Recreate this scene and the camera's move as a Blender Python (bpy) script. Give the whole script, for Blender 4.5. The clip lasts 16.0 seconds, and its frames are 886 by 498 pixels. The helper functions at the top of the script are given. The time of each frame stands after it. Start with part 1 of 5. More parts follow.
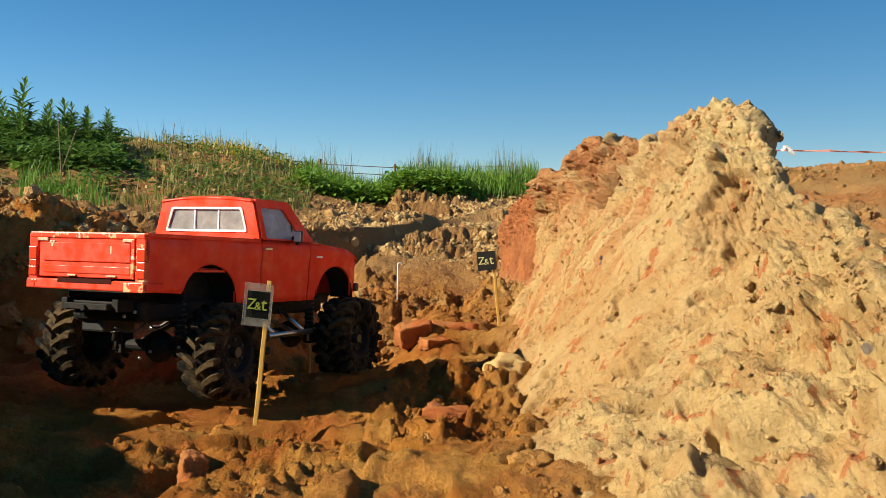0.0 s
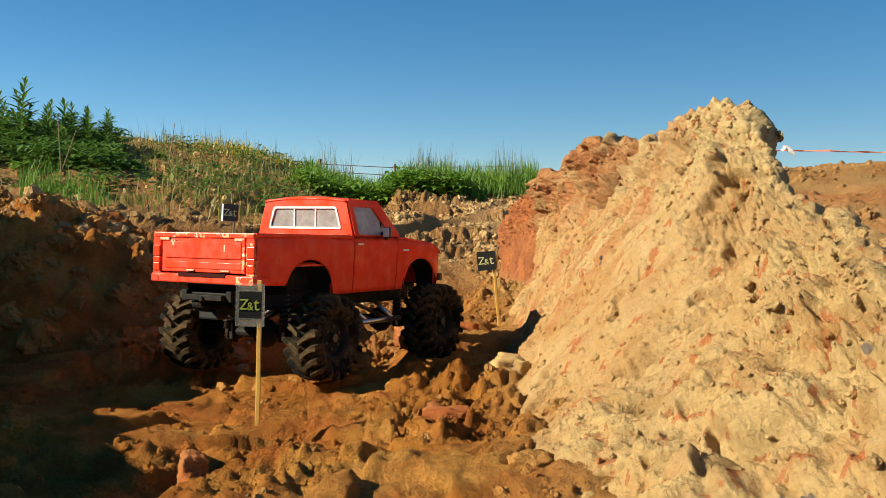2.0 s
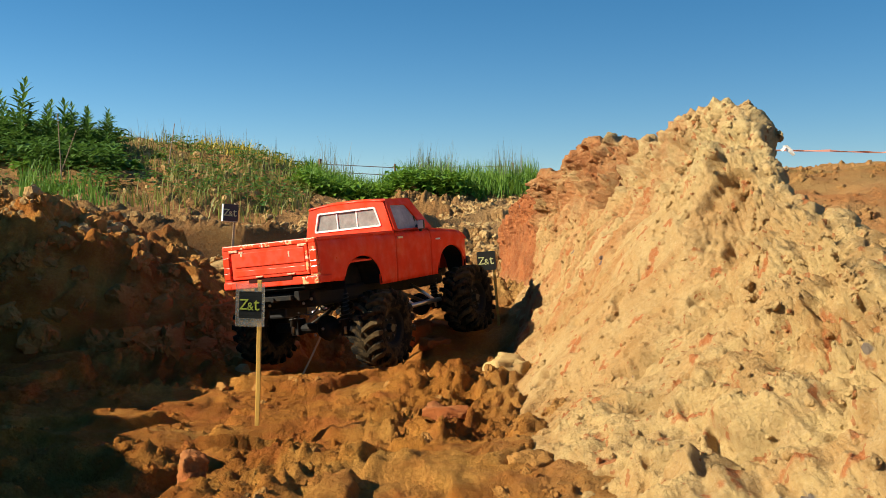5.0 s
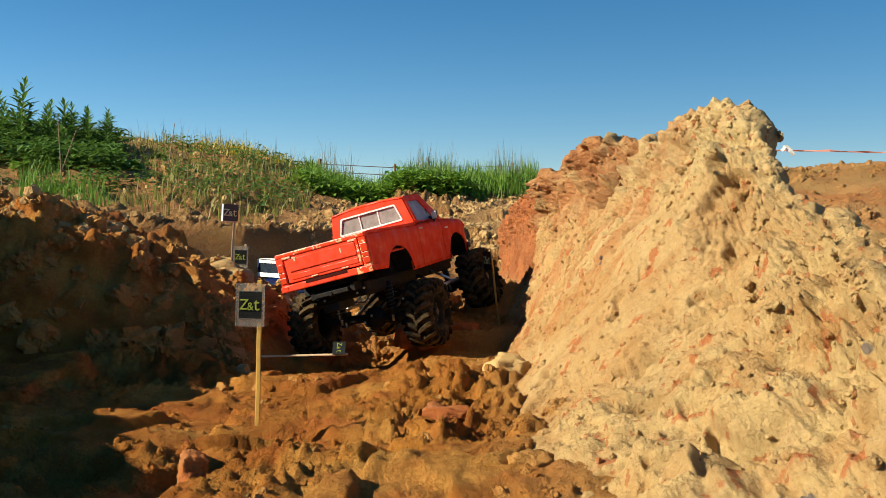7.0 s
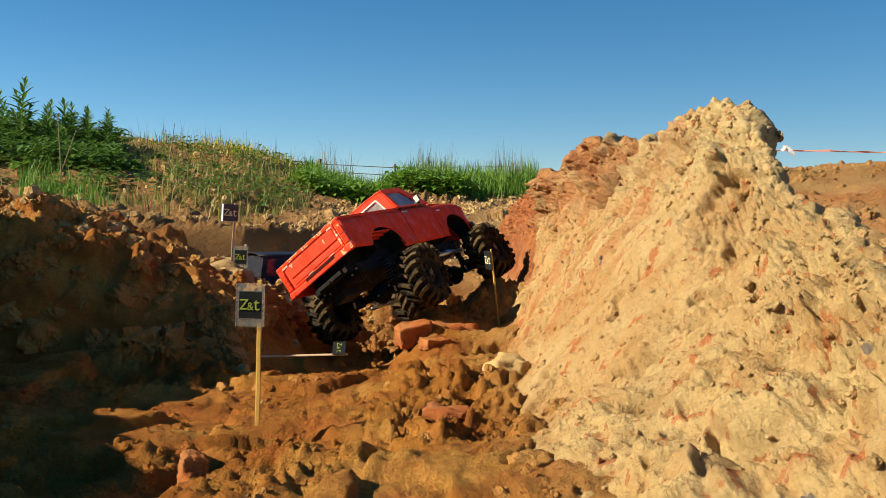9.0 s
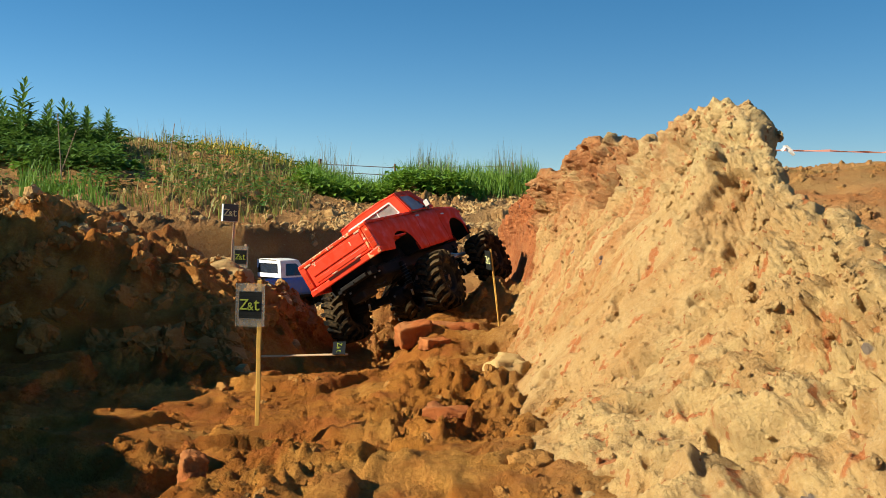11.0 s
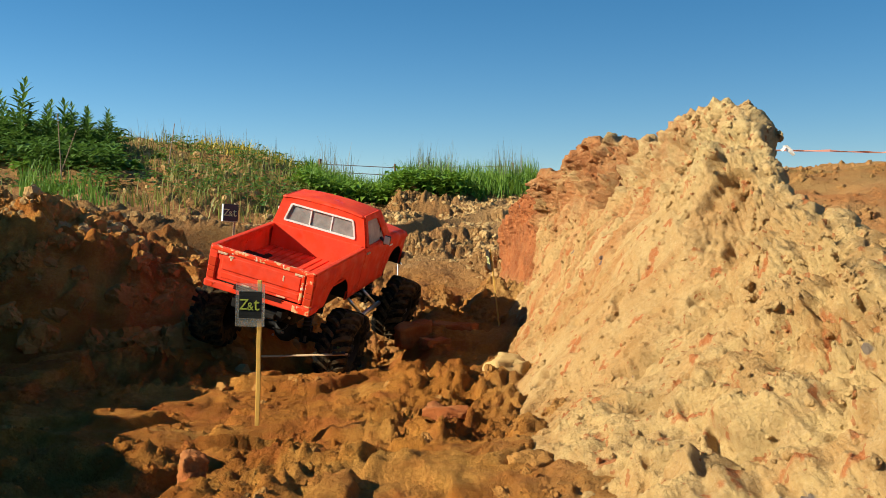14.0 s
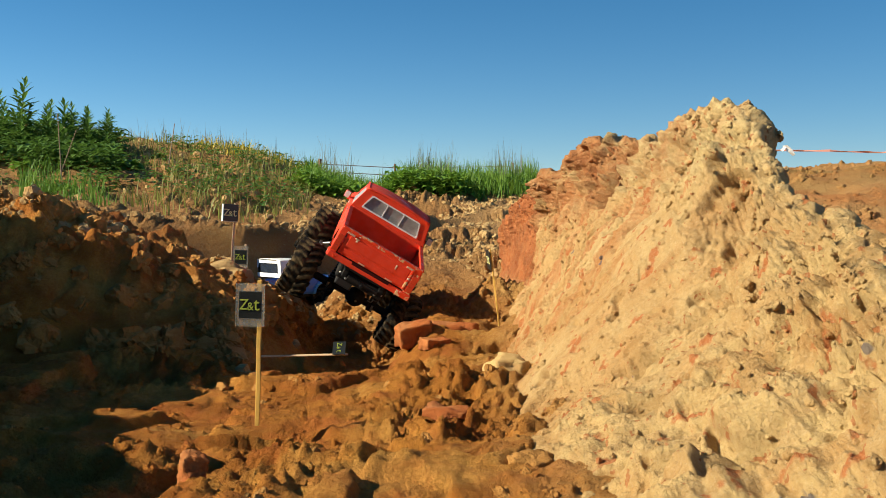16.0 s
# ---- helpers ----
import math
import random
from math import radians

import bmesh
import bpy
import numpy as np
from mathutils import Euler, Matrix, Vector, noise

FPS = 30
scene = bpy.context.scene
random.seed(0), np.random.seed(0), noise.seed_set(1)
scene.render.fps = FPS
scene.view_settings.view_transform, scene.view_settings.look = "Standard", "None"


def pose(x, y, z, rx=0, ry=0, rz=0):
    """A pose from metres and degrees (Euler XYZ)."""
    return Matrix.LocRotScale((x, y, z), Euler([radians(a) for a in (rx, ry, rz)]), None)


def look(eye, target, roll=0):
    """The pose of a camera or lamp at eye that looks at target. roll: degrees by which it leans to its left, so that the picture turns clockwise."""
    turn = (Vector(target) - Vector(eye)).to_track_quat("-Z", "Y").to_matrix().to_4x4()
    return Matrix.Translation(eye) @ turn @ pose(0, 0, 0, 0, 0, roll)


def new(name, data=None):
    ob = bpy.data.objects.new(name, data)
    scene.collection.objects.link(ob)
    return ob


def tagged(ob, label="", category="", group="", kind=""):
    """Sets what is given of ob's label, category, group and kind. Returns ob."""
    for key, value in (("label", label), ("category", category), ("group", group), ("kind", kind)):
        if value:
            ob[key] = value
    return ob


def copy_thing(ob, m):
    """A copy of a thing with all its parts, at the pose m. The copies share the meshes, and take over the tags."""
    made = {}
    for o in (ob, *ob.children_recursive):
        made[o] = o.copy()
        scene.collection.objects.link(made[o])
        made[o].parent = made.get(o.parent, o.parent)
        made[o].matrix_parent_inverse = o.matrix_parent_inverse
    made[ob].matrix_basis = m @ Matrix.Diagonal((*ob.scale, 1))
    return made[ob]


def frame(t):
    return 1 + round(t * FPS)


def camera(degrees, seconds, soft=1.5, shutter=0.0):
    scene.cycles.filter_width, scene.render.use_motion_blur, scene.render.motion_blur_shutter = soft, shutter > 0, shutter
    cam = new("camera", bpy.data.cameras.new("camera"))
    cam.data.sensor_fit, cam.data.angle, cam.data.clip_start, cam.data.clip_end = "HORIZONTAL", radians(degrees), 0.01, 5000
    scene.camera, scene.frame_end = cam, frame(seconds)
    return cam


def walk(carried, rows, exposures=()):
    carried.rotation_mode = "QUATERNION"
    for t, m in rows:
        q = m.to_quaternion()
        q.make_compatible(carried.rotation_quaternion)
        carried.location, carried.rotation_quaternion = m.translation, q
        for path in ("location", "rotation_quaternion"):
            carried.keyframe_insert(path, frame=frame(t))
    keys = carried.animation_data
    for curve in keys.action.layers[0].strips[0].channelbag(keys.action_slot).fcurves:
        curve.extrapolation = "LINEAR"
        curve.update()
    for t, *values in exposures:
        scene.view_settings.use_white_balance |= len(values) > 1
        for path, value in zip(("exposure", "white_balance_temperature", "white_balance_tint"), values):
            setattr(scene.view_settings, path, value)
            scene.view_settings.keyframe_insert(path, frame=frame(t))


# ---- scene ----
from mathutils import Quaternion

# ---- camera: set down on the ground, tilted a little downwards ----
cam = camera(47.3, 16.0, soft=0.62, shutter=0.4)
EYE = pose(0, 0, 0.24, 90 - 1.8, 0, 0)
walk(cam, [(0.0, EYE), (16.0, EYE)], exposures=[(0.0, 0.87), (16.0, 0.87)])

# ---- daylight: clear sky, low sun from behind on the left ----
SUN_ELEVATION, SUN_TURN = 31, 253
world = bpy.data.worlds.new("sky")
scene.world = world
world.use_nodes = True
wn = world.node_tree
wn.nodes.clear()
sky = wn.nodes.new("ShaderNodeTexSky")
sky.sky_type, sky.sun_disc = "NISHITA", False
sky.sun_elevation, sky.sun_rotation = radians(SUN_ELEVATION), radians(360 - SUN_TURN)
sky.air_density, sky.dust_density, sky.ozone_density = 0.75, 0.0, 3.2
back = wn.nodes.new("ShaderNodeBackground")
back.inputs["Strength"].default_value = 0.059
wo = wn.nodes.new("ShaderNodeOutputWorld")
tone = wn.nodes.new("ShaderNodeHueSaturation")
tone.inputs["Saturation"].default_value = 1.28
tone.inputs["Hue"].default_value = 0.492
wn.links.new(sky.outputs[0], tone.inputs["Color"])
wn.links.new(tone.outputs[0], back.inputs[0])
wn.links.new(back.outputs[0], wo.inputs[0])
sun_data = bpy.data.lights.new("sun", "SUN")
sun_data.energy, sun_data.angle, sun_data.color = 5.0, radians(0.55), (1.0, 0.905, 0.70)
sun = new("sun", sun_data)
_a, _e = radians(SUN_TURN), radians(SUN_ELEVATION)
SUN_WAY = Vector((math.sin(_a) * math.cos(_e), math.cos(_a) * math.cos(_e), math.sin(_e)))
sun.matrix_world = look(SUN_WAY * 20, (0, 0, 0))
# ---- materials ----
class Mat:
    """A node material: colour, roughness and relief put together from noises in object space."""
    def __init__(self, name, rough=0.8, metal=0.0, spec=0.5):
        self.m = bpy.data.materials.new(name)
        self.m.use_nodes = True
        self.n, self.l = self.m.node_tree.nodes, self.m.node_tree.links
        self.b = self.n["Principled BSDF"]
        self.b.inputs["Roughness"].default_value = rough
        self.b.inputs["Metallic"].default_value = metal
        self.b.inputs["Specular IOR Level"].default_value = spec
        self.co = self.n.new("ShaderNodeTexCoord").outputs["Object"]
        self.height = None

    def noise(self, scale, detail=6, rough=0.6, stretch=None, offset=(0, 0, 0)):
        t = self.n.new("ShaderNodeTexNoise")
        t.inputs["Scale"].default_value, t.inputs["Detail"].default_value = scale, detail
        t.inputs["Roughness"].default_value = rough
        mp = self.n.new("ShaderNodeMapping")
        mp.inputs["Location"].default_value = offset
        mp.inputs["Scale"].default_value = stretch or (1, 1, 1)
        self.l.new(self.co, mp.inputs[0])
        self.l.new(mp.outputs[0], t.inputs["Vector"])
        return t.outputs["Fac"]

    def cells(self, scale, feature="F1", out="Distance"):
        t = self.n.new("ShaderNodeTexVoronoi")
        t.feature = feature
        t.inputs["Scale"].default_value = scale
        self.l.new(self.co, t.inputs["Vector"])
        return t.outputs[out]

    def ramp(self, fac, lo, hi):
        r = self.n.new("ShaderNodeMapRange")
        r.inputs["From Min"].default_value, r.inputs["From Max"].default_value = lo, hi
        self.l.new(fac, r.inputs["Value"])
        return r.outputs[0]

    def mul(self, a, b, op="MULTIPLY"):
        r = self.n.new("ShaderNodeMath")
        r.operation = op
        for i, v in enumerate((a, b)):
            if isinstance(v, (int, float)):
                r.inputs[i].default_value = v
            else:
                self.l.new(v, r.inputs[i])
        return r.outputs[0]

    def axis(self, i):
        s = self.n.new("ShaderNodeSeparateXYZ")
        self.l.new(self.co, s.inputs[0])
        return s.outputs[i]

    def mix(self, fac, a, b):
        r = self.n.new("ShaderNodeMix")
        r.data_type = "RGBA"
        if isinstance(fac, (int, float)):
            r.inputs[0].default_value = fac
        else:
            self.l.new(fac, r.inputs[0])
        for i, v in ((6, a), (7, b)):
            if isinstance(v, tuple):
                r.inputs[i].default_value = (*v, 1)
            else:
                self.l.new(v, r.inputs[i])
        return r.outputs[2]

    def random(self):
        return self.n.new("ShaderNodeObjectInfo").outputs["Random"]

    def island(self):
        return self.n.new("ShaderNodeNewGeometry").outputs["Random Per Island"]

    def colour(self, c):
        if isinstance(c, tuple):
            self.b.inputs["Base Color"].default_value = (*c, 1)
        else:
            self.l.new(c, self.b.inputs["Base Color"])
        return self

    def rough(self, f):
        self.l.new(f, self.b.inputs["Roughness"])
        return self

    def bump(self, fac, distance, strength=1.0):
        r = self.n.new("ShaderNodeBump")
        r.inputs["Distance"].default_value, r.inputs["Strength"].default_value = distance, strength
        self.l.new(fac, r.inputs["Height"])
        if self.height is not None:
            self.l.new(self.height, r.inputs["Normal"])
        self.height = r.outputs[0]
        self.l.new(self.height, self.b.inputs["Normal"])
        return self


def earth_material(name, base, dark, pale, red, pale_amount=0.5, red_amount=0.5, patch=9.0):
    m = Mat(name, 0.95, spec=0.15)
    c = m.mix(m.ramp(m.noise(patch, 5), 0.38, 0.62), base, dark)
    c = m.mix(m.mul(m.ramp(m.noise(patch * 0.7, 6, 0.65, offset=(3, 1, 7)), 0.5, 0.66), pale_amount), c, pale)
    c = m.mix(m.mul(m.ramp(m.noise(patch * 1.6, 4, 0.55, offset=(9, 4, 2)), 0.58, 0.68), red_amount), c, red)
    fine = m.noise(160, 6, 0.7)
    c = m.mix(m.mul(m.ramp(fine, 0.3, 0.7), 0.4), c, dark)
    grit = m.noise(420, 4, 0.7)
    c = m.mix(m.mul(m.ramp(grit, 0.55, 0.75), 0.35), c, pale)
    m.colour(c)
    m.bump(m.noise(45, 6, 0.65), 0.010, 0.7)
    m.bump(fine, 0.0045, 0.8)
    m.bump(grit, 0.0016, 0.8)
    return m


def soil():
    m = Mat("soil", 0.95, spec=0.15)
    base, dark, pale, red = (0.55, 0.232, 0.040), (0.30, 0.098, 0.016), (0.66, 0.37, 0.092), (0.50, 0.135, 0.035)
    c = m.mix(m.ramp(m.noise(8, 5), 0.36, 0.64), base, dark)
    c = m.mix(m.mul(m.ramp(m.noise(13, 5, 0.6, offset=(3, 1, 7)), 0.5, 0.68), 0.6), c, red)
    c = m.mix(m.mul(m.ramp(m.noise(6, 6, 0.65, offset=(5, 8, 1)), 0.5, 0.64), 0.6), c, pale)
    foot = m.mul(m.ramp(m.mul(m.axis(0), m.mul(m.noise(16, 5, 0.65), 0.14), "ADD"), 0.11, 0.21), m.ramp(m.axis(0), 0.6, 0.4))
    c = m.mix(m.mul(foot, 0.6), c, (0.52, 0.32, 0.115))
    far = m.ramp(m.mul(m.axis(1), m.mul(m.noise(3, 3), 1.2), "ADD"), 2.7, 3.7)
    c = m.mix(m.mul(far, 0.75), c, m.mix(m.ramp(m.noise(2.3, 6), 0.35, 0.65), (0.40, 0.27, 0.125), (0.26, 0.16, 0.07)))
    beyond = m.ramp(m.axis(0), 0.7, 1.1)
    c = m.mix(m.mul(beyond, 0.8), c, m.mix(m.ramp(m.noise(3, 6, 0.65), 0.4, 0.6), (0.50, 0.215, 0.075), (0.50, 0.30, 0.12)))
    moss = m.mul(m.ramp(m.axis(1), 4.2, 5.0), m.ramp(m.noise(1.4, 7, 0.7, offset=(2, 2, 2)), 0.42, 0.6))
    c = m.mix(m.mul(moss, 0.6), c, (0.15, 0.145, 0.04))
    c = m.mix(m.mul(m.ramp(m.axis(1), 12, 30), 0.8), c, (0.11, 0.13, 0.035))
    fine = m.noise(150, 6, 0.7)
    c = m.mix(m.mul(m.ramp(fine, 0.36, 0.66), 0.5), c, dark)
    grit = m.noise(400, 4, 0.7)
    c = m.mix(m.mul(m.ramp(grit, 0.56, 0.76), 0.35), c, pale)
    m.colour(c)
    m.bump(m.noise(24, 4, 0.6), 0.022, 0.8)
    m.bump(m.noise(55, 6, 0.75), 0.013, 0.9)
    m.bump(fine, 0.0065, 0.9)
    m.bump(grit, 0.0035, 1.0)
    return m.m


def bank_soil():
    m = Mat("sandy_bank_soil", 0.95, spec=0.12)
    tan, pale, ochre, red = (0.495, 0.332, 0.145), (0.565, 0.430, 0.212), (0.442, 0.253, 0.093), (0.408, 0.106, 0.032)
    c = m.mix(m.ramp(m.noise(7, 6, 0.6), 0.36, 0.64), tan, ochre)
    c = m.mix(m.mul(m.ramp(m.noise(11, 6, 0.65, offset=(3, 1, 7)), 0.47, 0.64), 0.45), c, pale)
    # scoured fall lines, darker and lighter
    scour = m.noise(46, 4, 0.6, offset=(2, 6, 1), stretch=(0.2, 1, 0.22))
    c = m.mix(m.mul(m.ramp(scour, 0.5, 0.68), 0.5), c, (0.340, 0.182, 0.064))
    # dry yellow crust along the crest and on the near shoulder
    high = m.ramp(m.mul(m.axis(2), m.mul(m.noise(9, 4), 0.14), "ADD"), 0.29, 0.40)
    crust = m.mix(m.ramp(m.noise(28, 4), 0.4, 0.6), pale, (0.571, 0.422, 0.192))
    c = m.mix(m.mul(high, m.ramp(m.noise(16, 4, 0.6, offset=(1, 5, 2)), 0.3, 0.5)), c, crust)
    near = m.mul(m.ramp(m.axis(1), 1.25, 1.0), m.ramp(m.noise(17, 5, 0.65, offset=(8, 5, 3)), 0.46, 0.58))
    c = m.mix(m.mul(near, 0.7), c, (0.558, 0.397, 0.173))
    # red clay: flecks all over, streaks and whole lumps towards the far end
    fleck = m.ramp(m.noise(34, 3, 0.5, offset=(9, 4, 2), stretch=(1, 1, 0.6)), 0.625, 0.67)
    c = m.mix(m.mul(fleck, 0.78), c, red)
    speck = m.ramp(m.noise(90, 2, 0.5, offset=(3, 9, 5)), 0.66, 0.69)
    c = m.mix(m.mul(speck, 0.7), c, (0.354, 0.096, 0.032))
    streak = m.mul(m.ramp(m.noise(13, 4, 0.6, offset=(4, 4, 8), stretch=(0.4, 1.4, 0.25)), 0.48, 0.64), m.ramp(m.axis(1), 1.1, 1.8))
    c = m.mix(m.mul(streak, 0.8), c, (0.408, 0.150, 0.054))
    crag = m.mul(m.mul(m.ramp(m.axis(1), 1.72, 1.84), m.ramp(m.axis(2), 0.20, 0.28)), m.ramp(m.noise(10, 5, 0.65, offset=(6, 2, 3)), 0.34, 0.52))
    c = m.mix(m.mul(crag, 0.85), c, m.mix(m.ramp(m.noise(24, 4), 0.4, 0.6), (0.408, 0.176, 0.067), (0.313, 0.099, 0.035)))
    end = m.mul(m.ramp(m.mul(m.axis(1), m.mul(m.noise(9, 4, 0.6), 0.22), "ADD"), 2.36, 2.42), m.ramp(m.mul(m.axis(2), m.mul(m.noise(12, 4), 0.08), "ADD"), 0.08, 0.13))
    c = m.mix(m.mul(end, 0.92), c, m.mix(m.ramp(m.noise(18, 5), 0.4, 0.6), (0.381, 0.112, 0.035), (0.245, 0.061, 0.020)))
    low = m.ramp(m.mul(m.axis(2), m.mul(m.noise(14, 5, 0.65), 0.13), "ADD"), 0.09, 0.04)
    c = m.mix(m.mul(low, 0.8), c, m.mix(m.ramp(m.noise(13, 5), 0.4, 0.6), (0.354, 0.179, 0.054), (0.313, 0.109, 0.032)))
    fine = m.noise(170, 6, 0.72)
    c = m.mix(m.mul(m.ramp(fine, 0.42, 0.68), 0.32), c, (0.286, 0.150, 0.048))
    grit = m.noise(430, 4, 0.7)
    c = m.mix(m.mul(m.ramp(grit, 0.52, 0.72), 0.45), c, (0.578, 0.448, 0.269))
    stone = m.ramp(m.noise(26, 2, 0.4, offset=(7, 3, 5)), 0.745, 0.76)
    c = m.mix(m.mul(stone, 0.8), c, (0.13, 0.115, 0.12))
    m.colour(c)
    m.bump(m.noise(50, 6, 0.7), 0.0105, 0.85)
    m.bump(fine, 0.0045, 0.8)
    m.bump(grit, 0.0018, 0.8)
    return m.m


def plain(name, col, rough=0.5, metal=0.0, grain=60, amount=0.25, relief=0.0003, dirt=None, dirt_amount=0.5, spec=0.5):
    m = Mat(name, rough, metal, spec)
    c = m.mix(m.mul(m.ramp(m.noise(grain, 5), 0.3, 0.7), amount), col, tuple(v * 0.55 for v in col))
    if dirt:
        c = m.mix(m.mul(m.ramp(m.noise(grain * 0.6, 7, 0.7, offset=(4, 2, 1)), 0.5, 0.62), dirt_amount), c, dirt)
    m.colour(c)
    if relief:
        m.bump(m.noise(grain * 6, 4), relief, 0.6)
    return m.m


def paint_red():
    m = Mat("red_paint", 0.32, spec=0.45)
    c = m.mix(m.ramp(m.noise(22, 4), 0.35, 0.65), (0.82, 0.050, 0.010), (0.72, 0.040, 0.009))
    dust = m.ramp(m.noise(60, 7, 0.7, offset=(1, 2, 3)), 0.5, 0.8)
    c = m.mix(m.mul(dust, 0.12), c, (0.42, 0.12, 0.045))
    m.colour(c)
    m.rough(m.mul(m.ramp(m.noise(30, 5), 0.3, 0.7), 0.25, "ADD"))
    m.bump(m.noise(500, 3), 0.0001, 0.3)
    return m.m


def paint_worn():
    """Red paint chipped down to the pale primer along edges."""
    m = Mat("chipped_red_paint", 0.4, spec=0.4)
    c = m.mix(m.ramp(m.noise(55, 5, 0.65, offset=(3, 7, 1)), 0.52, 0.56), (0.80, 0.050, 0.012), (0.72, 0.45, 0.22))
    c = m.mix(m.ramp(m.noise(70, 5, 0.65, offset=(8, 1, 4)), 0.6, 0.63), c, (0.75, 0.66, 0.5))
    m.colour(c)
    return m.m


def rubber():
    m = Mat("muddy_rubber", 0.9, spec=0.15)
    mud = m.ramp(m.mul(m.noise(38, 7, 0.7), m.mul(m.random(), 0.12), "ADD"), 0.48, 0.68)
    c = m.mix(mud, (0.005, 0.0048, 0.0045), (0.105, 0.069, 0.031))
    m.colour(c)
    m.bump(m.noise(90, 5, 0.7), 0.003, 0.9)
    m.bump(m.noise(320, 5, 0.7), 0.0012, 0.8)
    return m.m


def leaf(name, a, b, rough=0.55):
    m = Mat(name, rough, spec=0.35)
    c = m.mix(m.island(), a, b)
    c = m.mix(m.mul(m.ramp(m.noise(30, 3), 0.3, 0.7), 0.4), c, tuple(v * 0.6 for v in a))
    m.colour(c)
    tr = m.n.new("ShaderNodeBsdfTranslucent")
    m.l.new(c, tr.inputs[0])
    mx = m.n.new("ShaderNodeMixShader")
    mx.inputs[0].default_value = 0.3
    m.l.new(m.b.outputs[0], mx.inputs[1])
    m.l.new(tr.outputs[0], mx.inputs[2])
    m.l.new(mx.outputs[0], m.n["Material Output"].inputs[0])
    return m.m


def pane(name, col, clear=0.5, rough=0.12):
    m = Mat(name, rough, spec=0.6)
    m.colour(m.mix(m.ramp(m.noise(60, 6, 0.7), 0.35, 0.7), col, tuple(v * 0.6 for v in col)))
    tr = m.n.new("ShaderNodeBsdfTransparent")
    mx = m.n.new("ShaderNodeMixShader")
    m.l.new(m.mul(m.mul(m.ramp(m.noise(45, 6, 0.7, offset=(2, 9, 4)), 0.0, 1.0), 0.5), clear - 0.25, "ADD"), mx.inputs[0])
    m.l.new(m.b.outputs[0], mx.inputs[1])
    m.l.new(tr.outputs[0], mx.inputs[2])
    m.l.new(mx.outputs[0], m.n["Material Output"].inputs[0])
    return m.m


SOIL, BANK = soil(), bank_soil()
CLOD = earth_material("clod_soil", (0.45, 0.225, 0.062), (0.27, 0.118, 0.028), (0.55, 0.34, 0.125), (0.44, 0.155, 0.042), 0.6, 0.3, 6).m
CLOD_PALE = earth_material("pale_clod_soil", (0.66, 0.45, 0.195), (0.52, 0.32, 0.11), (0.80, 0.63, 0.34), (0.52, 0.19, 0.06), 0.6, 0.5, 8).m
CLOD_FAR = earth_material("dry_clod_soil", (0.49, 0.325, 0.14), (0.34, 0.205, 0.08), (0.60, 0.44, 0.22), (0.42, 0.18, 0.07), 0.6, 0.25, 5).m
BRICK = earth_material("red_brick", (0.47, 0.15, 0.042), (0.33, 0.095, 0.027), (0.46, 0.25, 0.10), (0.52, 0.16, 0.05), 0.45, 0.6, 25).m
DARK_STEEL = plain("grimy_steel", (0.10, 0.095, 0.09), 0.45, 0.8, grain=90, dirt=(0.12, 0.08, 0.04))
RED, WORN, RUBBER = paint_red(), paint_worn(), rubber()
BLACK = plain("black_plastic", (0.02, 0.02, 0.021), 0.45, dirt=(0.16, 0.10, 0.05), dirt_amount=0.35)
# blacker than the plastic: shade put into the colour of arches, underside and rims
NIGHT = plain("shade_black", (0.010, 0.010, 0.010), 0.7, dirt=(0.05, 0.032, 0.016), dirt_amount=0.4, spec=0.2)
STEEL = plain("worn_steel", (0.55, 0.54, 0.52), 0.3, 1.0, grain=90)
WHITE = plain("white_trim", (0.80, 0.80, 0.78), 0.4, grain=70, amount=0.2, dirt=(0.5, 0.4, 0.28), dirt_amount=0.3)
LAMP_RED = plain("red_lens", (0.62, 0.055, 0.020), 0.2, grain=40)
LAMP_CLEAR = plain("clear_lens", (0.7, 0.68, 0.62), 0.15)
# dark red for the bumper slot: the recess's shade is put into the colour
SLOT_SHADE = plain("shaded_slot_red", (0.05, 0.008, 0.006), 0.8, spec=0.1)
CHIP = plain("bare_primer", (0.70, 0.50, 0.32), 0.6, grain=300, amount=0.5, dirt=(0.75, 0.08, 0.03), dirt_amount=0.7)
BLUE = plain("blue_paint", (0.025, 0.15, 0.55), 0.3, dirt=(0.25, 0.2, 0.14), dirt_amount=0.25)
LIGHT_BLUE = plain("light_blue_paint", (0.08, 0.30, 0.62), 0.3)
NAVY = plain("dark_blue_paint", (0.008, 0.010, 0.018), 0.5, spec=0.25, dirt=(0.12, 0.09, 0.06), dirt_amount=0.25)
WOOD = plain("yellow_stake_wood", (0.62, 0.36, 0.07), 0.6, grain=120, amount=0.35)
WOOD_PALE = plain("pale_stake_wood", (0.60, 0.42, 0.24), 0.6, grain=120, amount=0.35)
CARD = plain("black_card", (0.018, 0.020, 0.018), 0.35, grain=50)
LETTER = plain("lime_lettering", (0.26, 0.31, 0.035), 0.5, grain=200, amount=0.1)
LETTER_PALE = plain("pale_lettering", (0.70, 0.70, 0.32), 0.4, grain=200, amount=0.1)
PLASTIC = pane("clear_film", (0.42, 0.40, 0.34), 0.72, 0.25)
# hazy cab glass; the pale grey base also stands in for reflected sky
GLASS = pane("hazy_sky_glass", (0.44, 0.43, 0.41), 0.36, 0.25)
GLASS_SIDE = pane("hazy_sky_side_glass", (0.52, 0.51, 0.50), 0.25, 0.38)
GLASS_DARK = pane("dark_glass", (0.03, 0.04, 0.06), 0.25, 0.08)
TAPE_RED = plain("red_tape", (0.70, 0.30, 0.22), 0.5)
